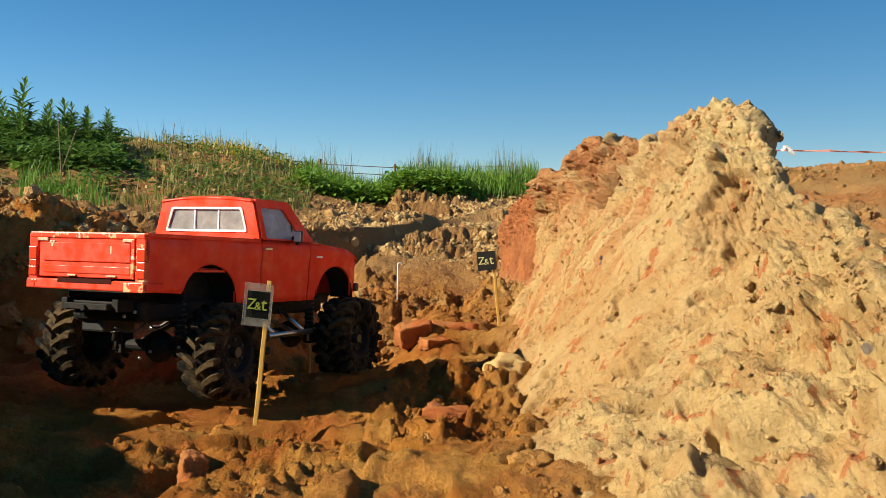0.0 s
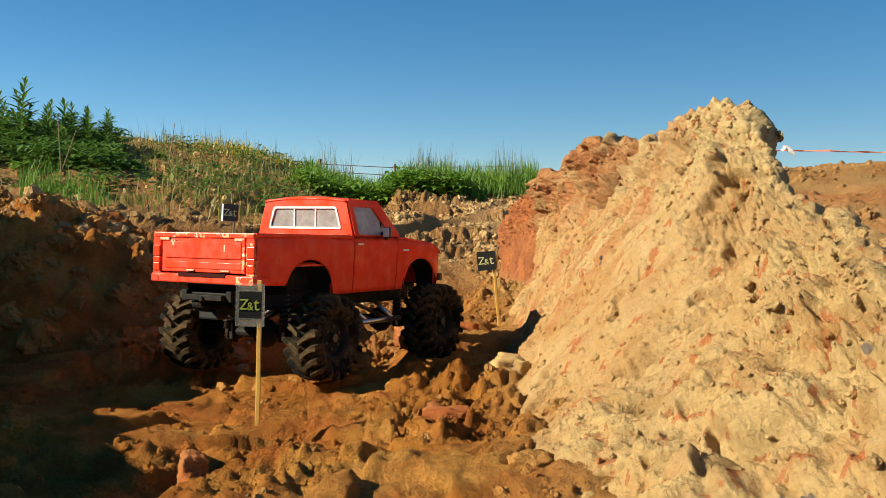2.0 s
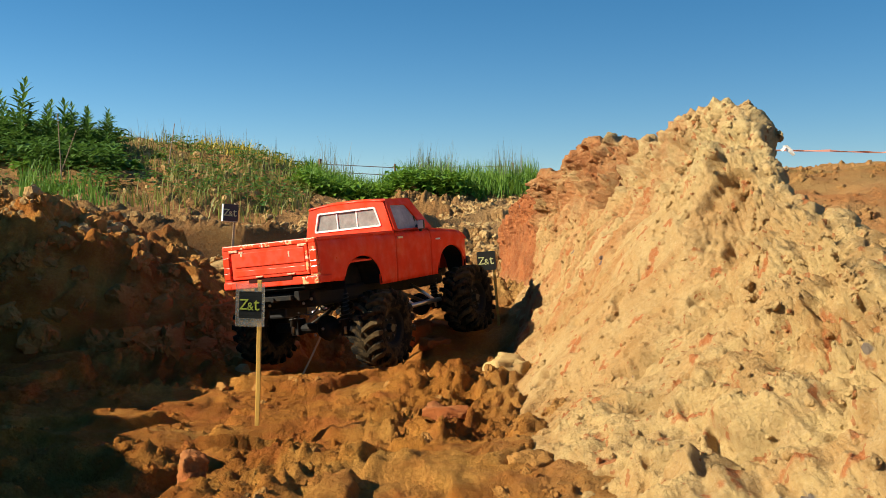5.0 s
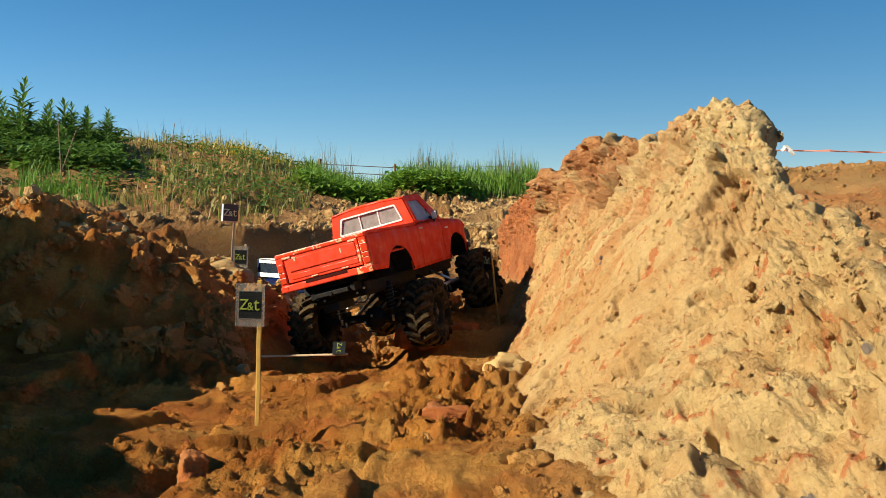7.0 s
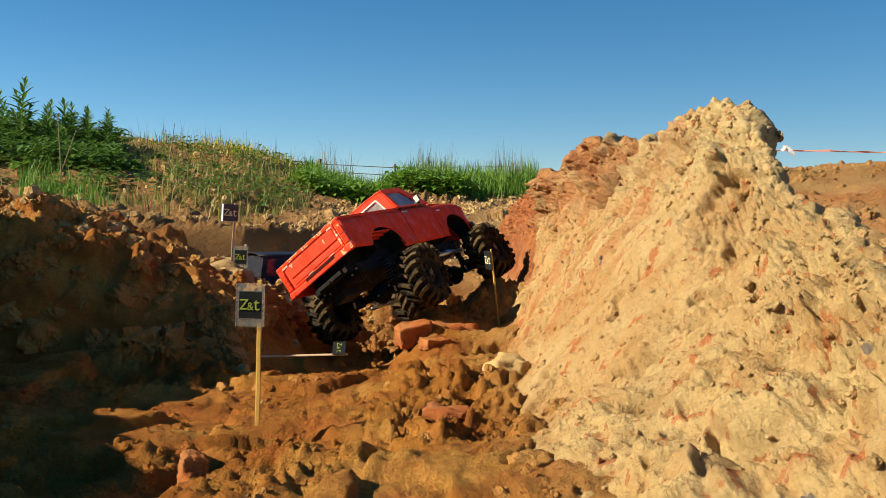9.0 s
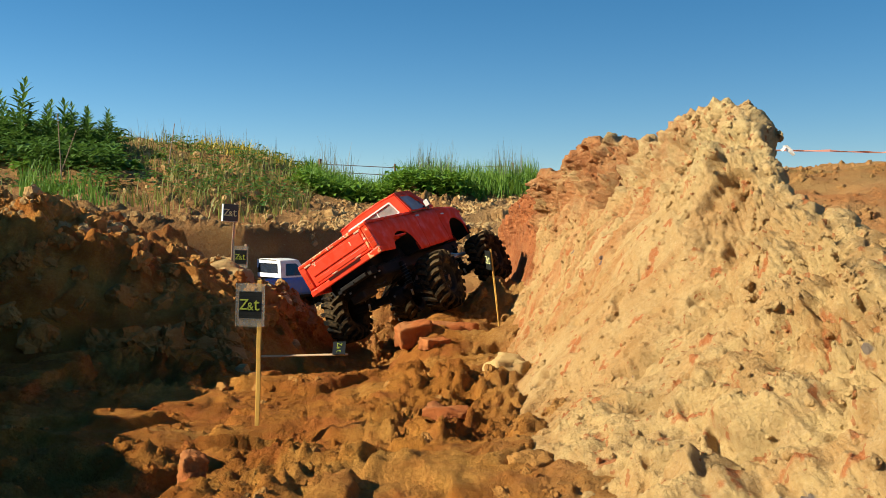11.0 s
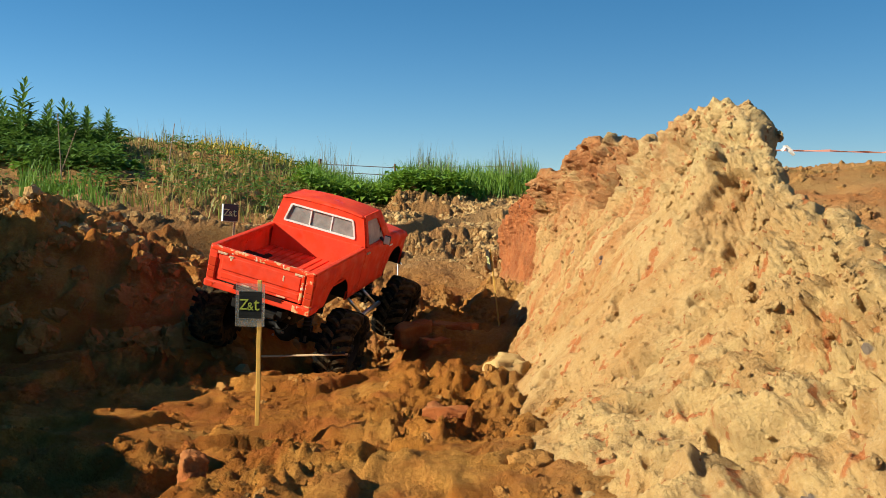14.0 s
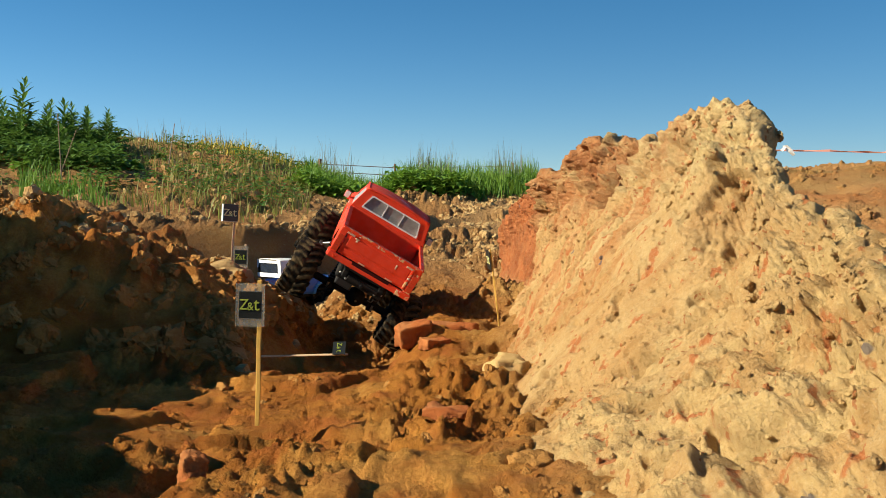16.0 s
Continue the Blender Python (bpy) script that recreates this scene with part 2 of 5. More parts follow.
RUST = plain("rusty_post", (0.20, 0.075, 0.045), 0.8, grain=30)
WIRE = plain("grey_wire", (0.16, 0.15, 0.15), 0.6)
LEAF = leaf("weed_leaf", (0.13, 0.24, 0.04), (0.08, 0.165, 0.03))
LEAF_BRIGHT = leaf("bright_leaf", (0.20, 0.34, 0.035), (0.12, 0.25, 0.03))
GRASS = leaf("green_grass", (0.17, 0.30, 0.03), (0.09, 0.20, 0.025))
GRASS_DRY = leaf("dry_grass", (0.20, 0.25, 0.035), (0.28, 0.225, 0.075))
SEED = leaf("grey_seed_heads", (0.22, 0.21, 0.16), (0.14, 0.17, 0.08))
FLOWER = leaf("yellow_flowers", (0.62, 0.46, 0.03), (0.50, 0.40, 0.05))
STEM = plain("green_stem", (0.10, 0.13, 0.035), 0.7, grain=40)
STEM_DRY = plain("dry_stem", (0.28, 0.19, 0.12), 0.8, grain=40)
# ---- noise, smooth steps ----
def _hash(ix, iy, iz, seed):
    h = (ix.astype(np.int64) * 374761393 + iy.astype(np.int64) * 668265263 + iz.astype(np.int64) * 2147483647 + seed * 974711) & 0x7FFFFFFF
    h = ((h ^ (h >> 13)) * 1274126177) & 0x7FFFFFFF
    h = ((h ^ (h >> 16)) * 2246822519) & 0x7FFFFFFF
    return ((h ^ (h >> 15)) & 0xFFFF) / 65535.0


def vnoise(x, y, z, seed=0):
    ix, iy, iz = np.floor(x), np.floor(y), np.floor(z)
    fx, fy, fz = x - ix, y - iy, z - iz
    fx, fy, fz = [f * f * f * (f * (f * 6 - 15) + 10) for f in (fx, fy, fz)]
    r = 0
    for dx in (0, 1):
        for dy in (0, 1):
            for dz in (0, 1):
                w = (fx if dx else 1 - fx) * (fy if dy else 1 - fy) * (fz if dz else 1 - fz)
                r = r + w * _hash(ix + dx, iy + dy, iz + dz, seed)
    return r * 2 - 1


def fbm(x, y, z, scale, octaves=4, gain=0.5, seed=0):
    r, a = 0, 1.0
    for o in range(octaves):
        r = r + a * vnoise(x * scale + 17.3 * o, y * scale + 5.1 * o, z * scale + 9.7 * o, seed + o)
        a, scale = a * gain, scale * 2.03
    return r


def lumps(x, y, z, scale, seed=0):
    """Rounded lumps with creases between them, 0 to 1."""
    x, y, z = x * scale, y * scale, z * scale
    # an uneven outline
    a, b = vnoise(x * 1.9, y * 1.9, z * 1.9, seed + 7), vnoise(x * 2.1 + 40, y * 2.1, z * 2.1, seed + 8)
    c = vnoise(x * 5, y * 5, z * 5, seed + 9)
    x, y, z = x + 0.42 * a + 0.16 * c, y + 0.42 * b - 0.16 * c, z + 0.3 * (a - b)
    ix, iy, iz = np.floor(x), np.floor(y), np.floor(z)
    best = np.full(np.shape(x), 9.0)
    for dx in (-1, 0, 1):
        for dy in (-1, 0, 1):
            for dz in (-1, 0, 1):
                cx, cy, cz = ix + dx, iy + dy, iz + dz
                d = (cx + _hash(cx, cy, cz, seed) - x) ** 2 + (cy + _hash(cx, cy, cz, seed + 1) - y) ** 2 + (cz + _hash(cx, cy, cz, seed + 2) - z) ** 2
                best = np.minimum(best, d)
    return (1 - np.clip(best, 0, 1)) * (0.82 + 0.3 * c)


def billow(x, y, z, scale, octaves=4, gain=0.55, seed=0):
    """Convex crumbs with sharp creases at several sizes, about 0 to 1."""
    r, a, t = 0, 1.0, 0
    for o in range(octaves):
        r = r + a * np.abs(vnoise(x * scale + 3.7 * o, y * scale + 8.3 * o, z * scale + 1.9 * o, seed + o)) * 2
        t, a, scale = t + a, a * gain, scale * 2.07
    return r / t


def sm(a, b, v):
    t = np.clip((v - a) / (b - a), 0, 1)
    return t * t * (3 - 2 * t)


def far_bank_foot(x):
    return np.interp(x, [-3.0, -1.0, -0.6, -0.29, 0.23, 0.8, 3], [2.3, 2.85, 2.98, 3.22, 4.3, 5.3, 8.0])


def ground_form(x, y):
    """The lie of the land without its lumps."""
    z = -0.012 - 0.012 * np.exp(-((y - 1.75) / 0.15) ** 2)
    # the hollow where the ruts run
    z = z - 0.055 * sm(1.74, 1.95, y) * (1 - sm(2.45, 2.8, y)) * sm(-0.40, -0.30, x) * (1 - sm(-0.10, -0.01, x))
    z = z - 0.06 * sm(2.5, 2.75, y) * sm(-2.2, -1.8, x) * (1 - sm(-0.28, -0.1, x))
    # rubble along the foot of the right-hand bank
    z = z + (0.034 * sm(-0.13, -0.05, x) - 0.006 * sm(-0.03, 0.05, x) + 0.05 * sm(0.03, 0.1, x) * sm(2.1, 2.3, y)) * sm(1.9, 2.05, y) * (1 - sm(2.5, 2.8, y))
    z = z + 0.012 * sm(-0.02, 0.12, x) * (1 - sm(1.7, 2.0, y))
    # left-hand spoil heap
    crest = np.interp(x, [-1.6, -0.85, -0.72, -0.6, -0.457, -0.36, -0.30], [0.30, 0.265, 0.205, 0.16, 0.105, 0.085, 0.075])
    foot = 1.88 - 0.12 * np.maximum(-0.3 - x, 0)
    heap = crest * sm(foot, foot + 0.24, y) * (1 - sm(-0.335, -0.255, x))
    heap = heap * (1 - sm(2.44, 2.60, y))
    z = z + heap
    # tall bank along the left of the cut, out of view, shaped to cast shade
    spine = np.interp(y, [-3, 1.0, 1.75, 2.15, 2.5], [-0.86, -0.84, -0.98, -1.27, -1.52])
    tall = np.interp(y, [-3, 0.2, 0.41, 0.72, 0.92, 1.08, 1.25, 1.42, 1.58, 1.84, 2.05, 2.3, 2.6, 3.0, 3.4], [0.35, 0.375, 0.375, 0.355, 0.30, 0.265, 0.265, 0.30, 0.42, 0.44, 0.40, 0.44, 0.44, 0.40, 0.2])
    # uneven crest, so patches of sun fall into the shade it throws
    tall = tall * (1 + 0.10 * fbm(x * 0, y, x * 0, 4.5, 3, 0.6, seed=311))
    side = 1 - sm(0.0, 0.24, x - spine)
    z = np.maximum(z, tall * side * (1 - 0.5 * sm(0.1, 1.2, spine - x)) - 0.12 * (1 - side))
    # way up out of the cut, far bank and the slope above it
    up = 0.27 * np.clip((y - 2.5) / 1.8, 0, 1.3) * sm(-0.55, -0.2, x)
    on = sm(2.4, 2.6, y) * sm(-0.55, -0.2, x)
    z = np.maximum(z, up * on - 0.12 * (1 - on))
    fb = far_bank_foot(x)
    lip = 0.205 + 0.06 * sm(3.2, 4.6, y) + 0.02 * sm(-0.6, -1.2, x)
    on = sm(fb, fb + 0.09, y)
    z = z * (1 - on) + np.maximum(lip, z) * on
    u = np.where(y > 0.5, x / np.maximum(y, 0.5) * 7, 0)
    hill = np.interp(u, [-6, -3.1, -2.4, -1.9, -1.4, -1.1, -0.85, -0.5, 0.1, 0.7, 1.6, 2.4, 4], [0.70, 0.60, 0.52, 0.46, 0.40, 0.33, 0.20, 0.08, 0.05, 0.04, 0.08, 0.12, 0.2])
    z = z + hill * sm(fb + 0.15, 7.2, y) * (1 - 0.75 * sm(9, 30, y))
    # pale slope beyond the right-hand bank
    z = np.maximum(z, np.interp(x / np.maximum(y, 0.5), [0.14, 0.24, 0.33, 0.44, 0.7], [-3.0, 0.25, 0.47, 0.50, 0.55]) * sm(2.6, 5.2, y) * (1 - 0.6 * sm(9, 30, y)) - 0.12 * (1 - sm(2.3, 3.0, y)))
    z = np.where(x > 0.25, np.maximum(z, 0.10 * sm(0.5, 0.9, x) * sm(-0.5, 1.0, y)), z)
    return z


def ground_z(x, y):
    x, y = np.asarray(x, float), np.asarray(y, float)
    z = ground_form(x, y)
    near = 1 - sm(5, 9, y)
    o = x * 0
    # smeared flat in places, crumbled in others
    crumb = sm(-0.10, 0.45, fbm(x, y, o, 4.2, 3, seed=50))
    fb = far_bank_foot(x)
    face = sm(fb - 0.05, fb + 0.01, y) * (1 - sm(fb + 0.08, fb + 0.14, y))
    lean = np.abs(ground_form(x + 0.012, y) - z) / 0.012 + np.abs(ground_form(x, y + 0.012) - z) / 0.012
    rough = near * (0.40 + 1.25 * crumb) * (1 - 0.85 * face) / (1 + (np.minimum(lean, 3) / 0.9) ** 2)
    rough = rough * (1 - 0.5 * sm(-0.12, -0.25, x) * (1 - sm(1.25, 1.45, y)))
    wx, wy = x + 0.02 * fbm(x, y, o, 9, 2, seed=301), y + 0.02 * fbm(x, y, o, 9, 2, seed=305)
    z = z + (0.020 * fbm(x, y, o, 3.2, 2, seed=3) + 0.008 * fbm(wx, wy, o, 9, 3, seed=6)) * (1 - 0.8 * face)
    z = z + rough * (0.010 * (lumps(wx, wy, o, 12, 5) - 0.7) + 0.012 * (lumps(x, y, o, 27, 8) - 0.7) + 0.008 * (lumps(x, y, o, 58, 9) - 0.7))
    z = z + rough * 0.022 * (billow(wx, wy, o, 13, 5, 0.68, seed=101) - 0.5)
    # ragged steps of smeared clay
    step = fbm(wx, wy * 1.6, o, 6, 3, 0.55, seed=77)
    z = z + near * 0.015 * (sm(-0.06, 0.06, step) - 0.5) * (1 - 0.85 * face)
    # coarse boulders of clay in the spoil heap
    heap = sm(0.02, 0.09, z) * sm(1.2, 1.6, y) * (1 - sm(2.45, 2.6, y)) * (1 - sm(-0.42, -0.32, x))
    z = z + heap * (0.055 * (lumps(wx, wy, o, 6.0, 205) - 0.65) + 0.03 * (lumps(wx, wy, o, 14, 207) - 0.65) + 0.035 * (billow(wx, wy, o, 8, 5, 0.6, seed=211) - 0.5))
    return z


def grid_mesh(name, P, material):
    """A smooth sheet from an array of places [rows, columns, 3]."""
    r, c = P.shape[:2]
    i = np.arange(r * c).reshape(r, c)
    quads = np.stack([i[:-1, :-1], i[:-1, 1:], i[1:, 1:], i[1:, :-1]], -1).reshape(-1, 4)
    me = bpy.data.meshes.new(name)
    me.vertices.add(r * c)
    me.vertices.foreach_set("co", P.reshape(-1).astype(np.float32))
    me.loops.add(quads.size)
    me.loops.foreach_set("vertex_index", quads.reshape(-1).astype(np.int32))
    me.polygons.add(len(quads))
    me.polygons.foreach_set("loop_start", (np.arange(len(quads)) * 4).astype(np.int32))
    me.polygons.foreach_set("use_smooth", np.ones(len(quads), bool))
    me.update(calc_edges=True)
    me.materials.append(material)
    return me


def spread(a, b, step, out_lo, out_hi, grow=1.12):
    """Even steps from a to b, and ever longer ones outwards to both ends."""
    v, lo, hi = list(np.arange(a, b, step)), [], []
    p, s = a, step
    while p > out_lo:
        s *= grow
        p -= s
        lo.append(p)
    p, s = v[-1], step
    while p < out_hi:
        s *= grow
        p += s
        hi.append(p)
    return np.array(lo[::-1] + v + hi)


gx, gy = spread(-1.0, 0.22, 0.0042, -2500, 2500, 1.05), spread(0.72, 2.7, 0.0046, -2500, 4000, 1.028)
GX, GY = np.meshgrid(gx, gy)
ground = new("ground", grid_mesh("ground", np.stack([GX, GY, ground_z(GX, GY)], -1), SOIL))
tagged(ground, "rutted orange-brown clay ground with lumps and weedy slopes", "ground", kind="structure")


# ---- the steep bank on the right ----
def bank_mesh():
    ys = np.concatenate([np.arange(-1.5, 0.4, 0.05), np.arange(0.4, 0.7, 0.006), np.arange(0.7, 2.4, 0.0028), np.arange(2.4, 3.1, 0.006)])
    n_face, n_back = 270, 50
    ky = [-1.5, 0.5, 0.85, 0.95, 1.1, 1.22, 1.26, 1.30, 1.345, 1.38, 1.5, 1.62, 1.72, 1.79, 1.815, 1.85, 1.95, 2.05, 2.12, 2.18, 2.30, 2.42, 2.47, 2.6, 2.8, 3.1]
    kx = [0.30, 0.34, 0.372, 0.396, 0.428, 0.43, 0.42, 0.41, 0.402, 0.40, 0.402, 0.40, 0.38, 0.37, 0.365, 0.362, 0.345, 0.299, 0.27, 0.25, 0.222, 0.222, 0.225, 0.215, 0.19, 0.17]
    kz = [0.10, 0.12, 0.185, 0.21, 0.249, 0.268, 0.288, 0.33, 0.375, 0.40, 0.42, 0.418, 0.40, 0.385, 0.35, 0.392, 0.396, 0.408, 0.375, 0.355, 0.352, 0.34, 0.31, 0.315, 0.28, 0.22]
    foot = np.interp(ys, [-1.5, 0.9, 1.45, 1.9, 2.1, 2.3, 2.7, 3.1], [0.02, 0.025, 0.072, 0.10, 0.122, 0.135, 0.13, 0.13])
    rx, rz = np.interp(ys, ky, kx), np.interp(ys, ky, kz) - 0.016
    t = np.linspace(0, 1, n_face)[None, :]
    Y = np.repeat(ys[:, None], n_face + n_back, 1)
    low = -0.04
    steep = np.interp(ys, [0.9, 1.5, 1.9, 2.15, 2.3], [1.2, 1.12, 1.0, 1.5, 2.2])[:, None]
    fx = foot[:, None] + (rx - foot)[:, None] * (1 - (1 - t) ** steep)
    fz = low + (rz - low)[:, None] * (0.25 * t ** 0.8 + 0.75 * t ** 1.05)
    s = np.linspace(0, 1, n_back + 1)[None, 1:]
    top = 0.022 + 0.026 * (sm(1.3, 1.4, ys) * (1 - sm(2.0, 2.2, ys)))[:, None]
    bx = rx[:, None] + top * np.minimum(s * 3, 1) + np.interp(ys, [0.5, 1.3, 1.5], [0.09, 0.14, 0.30])[:, None] * np.clip((s - 0.2) / 0.8, 0, 1) ** 1.6
    bz = rz[:, None] - (rz[:, None] + 0.05) * sm(0.1, 0.85, s)
    X, Z = np.concatenate([fx, bx], 1), np.concatenate([fz, bz], 1)
    # relief along the face's normal, lumps growing towards the crest
    dYx, dYz = np.gradient(X, axis=0), np.gradient(Z, axis=0)
    dTx, dTz = np.gradient(X, axis=1), np.gradient(Z, axis=1)
    dYy = np.gradient(Y, axis=0)
    N = np.cross(np.stack([dTx, dTx * 0, dTz], -1), np.stack([dYx, dYy, dYz], -1))
    N = -N / np.maximum(np.linalg.norm(N, axis=-1, keepdims=True), 1e-9)
    N = np.where(N[..., :1] * 0 + (N[:, :1, :1] > 0), -N, N)
    high = sm(0.5, 0.95, Z / np.maximum(rz[:, None], 0.05))
    d = 0.020 * fbm(X, Y, Z, 6, 3, seed=21)
    d = d + (0.002 + 0.016 * high) * (lumps(X, Y * 1.1, Z, 15, 31) - 0.6)
    d = d + (0.0015 + 0.017 * high) * (lumps(X, Y, Z, 34, 33) - 0.6)
    crust = np.clip(high + 0.45 * sm(1.0, 0.75, Y - 0.6 * Z) , 0, 1)
    d = d + (0.004 + 0.032 * crust) * (billow(X, Y, Z, 11, 5, 0.55, seed=131) - 0.5)
    d = d + (0.003 + 0.010 * high) * (lumps(X, Y, Z, 70, 35) - 0.6)
    d = d + (0.0028 + 0.003 * high) * fbm(X, Y, Z, 60, 4, 0.55, seed=41)
    d = d + (0.002 + 0.016 * high) * (0.6 - np.abs(fbm(X, Y, Z, 18, 3, 0.6, seed=43)))
    # pits and rain gullies
    d = d - 0.030 * sm(0.30, 0.55, fbm(X, Y * 1.0, Z * 0.8, 14, 2, seed=61)) * (0.12 + high)
    turned_face = 1 - sm(1.18, 1.26, Y) * (1 - sm(1.42, 1.50, Y))
    d = d - 0.010 * turned_face * sm(0.0, 0.5, fbm(X * 0.3, Y, Z * 0.20, 19, 3, seed=71)) * sm(1.2, 1.8, Y) * (1 - 0.85 * high)
    d = d + 0.016 * high * (billow(X, Y, Z, 38, 3, 0.65, seed=151) - 0.5) + 0.022 * high * (billow(X, Y, Z, 19, 3, 0.6, seed=161) - 0.5)
    # fall lines scoured by rain, crumbs and small sharp holes
    plain_face = (1 - 0.75 * high) * turned_face
    d = d - 0.005 * plain_face * sm(0.05, 0.55, fbm(X * 0.2, Y, Z * 0.22, 40, 3, 0.6, seed=73))
    d = d + 0.0024 * (billow(X, Y, Z, 90, 3, 0.7, seed=171) - 0.5) * (0.6 + 0.8 * high)
    d = d + 0.0014 * (lumps(X, Y, Z, 150, 37) - 0.6)
    d = d - 0.007 * sm(0.48, 0.66, fbm(X, Y, Z * 0.6, 40, 2, seed=63))
    d = d - 0.022 * sm(0.60, 0.76, fbm(X, Y * 0.9, Z * 0.7, 22, 2, seed=65))
    # the cleft between the two crags
    d = d * (1 - 0.6 * sm(2.28, 2.45, Y)) * (1 - 0.55 * (1 - turned_face) * (1 - 0.6 * high))
    d = d - np.mean(d[(ys > 0.7) & (ys < 2.6), :n_face])
    wander = 0.02 * fbm(Y * 0, Y, Z, 20, 2, seed=181)
    d = d - 0.12 * np.exp(-((Y - 1.83 + wander) / 0.036) ** 4) * sm(0.24, 0.30, Z)
    d = d - 0.080 * np.exp(-((Y - 1.97 + wander) / 0.030) ** 2 - ((Z - 0.305) / 0.030) ** 2)
    d = d - 0.050 * np.exp(-((Y - 1.50 + wander) / 0.030) ** 2 - ((Z - 0.235) / 0.014) ** 2)
    d = d + 0.03 * sm(0.0, -0.2, Y - 1.0) * (lumps(X, Y, Z, 9, 91) - 0.5)
    crest = np.exp(-((Z - rz[:, None]) / 0.03) ** 2)
    d = d * (1 - 0.45 * crest)
    d[:, n_face:] *= 0.8
    P = np.stack([X, Y, Z], -1) + N * d[..., None]
    return grid_mesh("earth_bank", P, BANK)


bank = tagged(new("earth_bank", bank_mesh()), "steep crumbling bank of pale sandy clay with red flecks", "earth bank", kind="structure")
# ---- building tools ----
def finish(name, bm, material, smooth=True):
    me = bpy.data.meshes.new(name)
    bmesh.ops.recalc_face_normals(bm, faces=bm.faces)
    for f in bm.faces:
        f.smooth = smooth
    bm.to_mesh(me)
    bm.free()
    me.materials.append(material)
    return me


def part(name, bm, material, parent, label="", smooth=False, bevel=0.0, thick=0.0):
    """One mesh object under a thing or under a part."""
    ob = new(name, finish(name, bm, material, smooth))
    ob.parent = parent
    if thick:
        s = ob.modifiers.new("thick", "SOLIDIFY")
        s.thickness, s.offset = thick, -1
    if bevel:
        b = ob.modifiers.new("round", "BEVEL")
        b.width, b.segments, b.limit_method, b.angle_limit = bevel, 2, "ANGLE", radians(40)
    if label:
        tagged(ob, label)
    return ob


def thing(name, m, label, category, group="", kind=""):
    ob = new(name)
    ob.empty_display_size = 0.02
    ob.matrix_basis = m
    return tagged(ob, label, category, group, kind)


def box(bm, lo, hi, m=None):
    c = [(a + b) / 2 for a, b in zip(lo, hi)]
    s = [max(b - a, 1e-5) for a, b in zip(lo, hi)]
    mat = Matrix.Translation(c) @ Matrix.Diagonal((*s, 1))
    bmesh.ops.create_cube(bm, size=1, matrix=(m @ mat) if m else mat)
    return bm


def tube(bm, a, b, r, r2=None, sides=10):
    a, b = Vector(a), Vector(b)
    d = b - a
    m = Matrix.Translation((a + b) / 2) @ d.to_track_quat("Z", "Y").to_matrix().to_4x4()
    bmesh.ops.create_cone(bm, cap_ends=True, segments=sides, radius1=r, radius2=r if r2 is None else r2, depth=d.length, matrix=m)
    return bm


def ball(bm, c, r, scale=(1, 1, 1)):
    bmesh.ops.create_icosphere(bm, subdivisions=2, radius=r, matrix=Matrix.Translation(c) @ Matrix.Diagonal((*scale, 1)))
    return bm


def loop_face(bm, pts):
    return bm.faces.new([bm.verts.new(p) for p in pts])


def ring(bm, outer, inner):
    """A flat frame between two outlines with equally many corners."""
    o, i = [bm.verts.new(p) for p in outer], [bm.verts.new(p) for p in inner]
    n = len(o)
    for k in range(n):
        bm.faces.new((o[k], o[(k + 1) % n], i[(k + 1) % n], i[k]))
    return bm


def sheet(bm, rows):
    v = [[bm.verts.new(p) for p in r] for r in rows]
    for a, b in zip(v, v[1:]):
        for k in range(len(a) - 1):
            bm.faces.new((a[k], a[k + 1], b[k + 1], b[k]))
    return bm


def lathe(bm, profile, sides=40):
    """A body of revolution round the x axis from (x, radius) pairs."""
    rows = []
    for s in range(sides):
        a = 2 * math.pi * s / sides
        rows.append([bm.verts.new((x, r * math.cos(a), r * math.sin(a))) for x, r in profile])
    for s in range(sides):
        a, b = rows[s], rows[(s + 1) % sides]
        for k in range(len(profile) - 1):
            bm.faces.new((a[k], a[k + 1], b[k + 1], b[k]))
    return bm


def rounded(pts, r, steps=3):
    """An outline in the plane with its corners rounded."""
    out = []
    n = len(pts)
    for k in range(n):
        p, q, s = Vector(pts[k - 1]), Vector(pts[k]), Vector(pts[(k + 1) % n])
        a, b = q + (p - q).normalized() * r, q + (s - q).normalized() * r
        for j in range(steps + 1):
            t = j / steps
            out.append(tuple(a * (1 - t) ** 2 + q * 2 * t * (1 - t) + b * t * t))
    return out
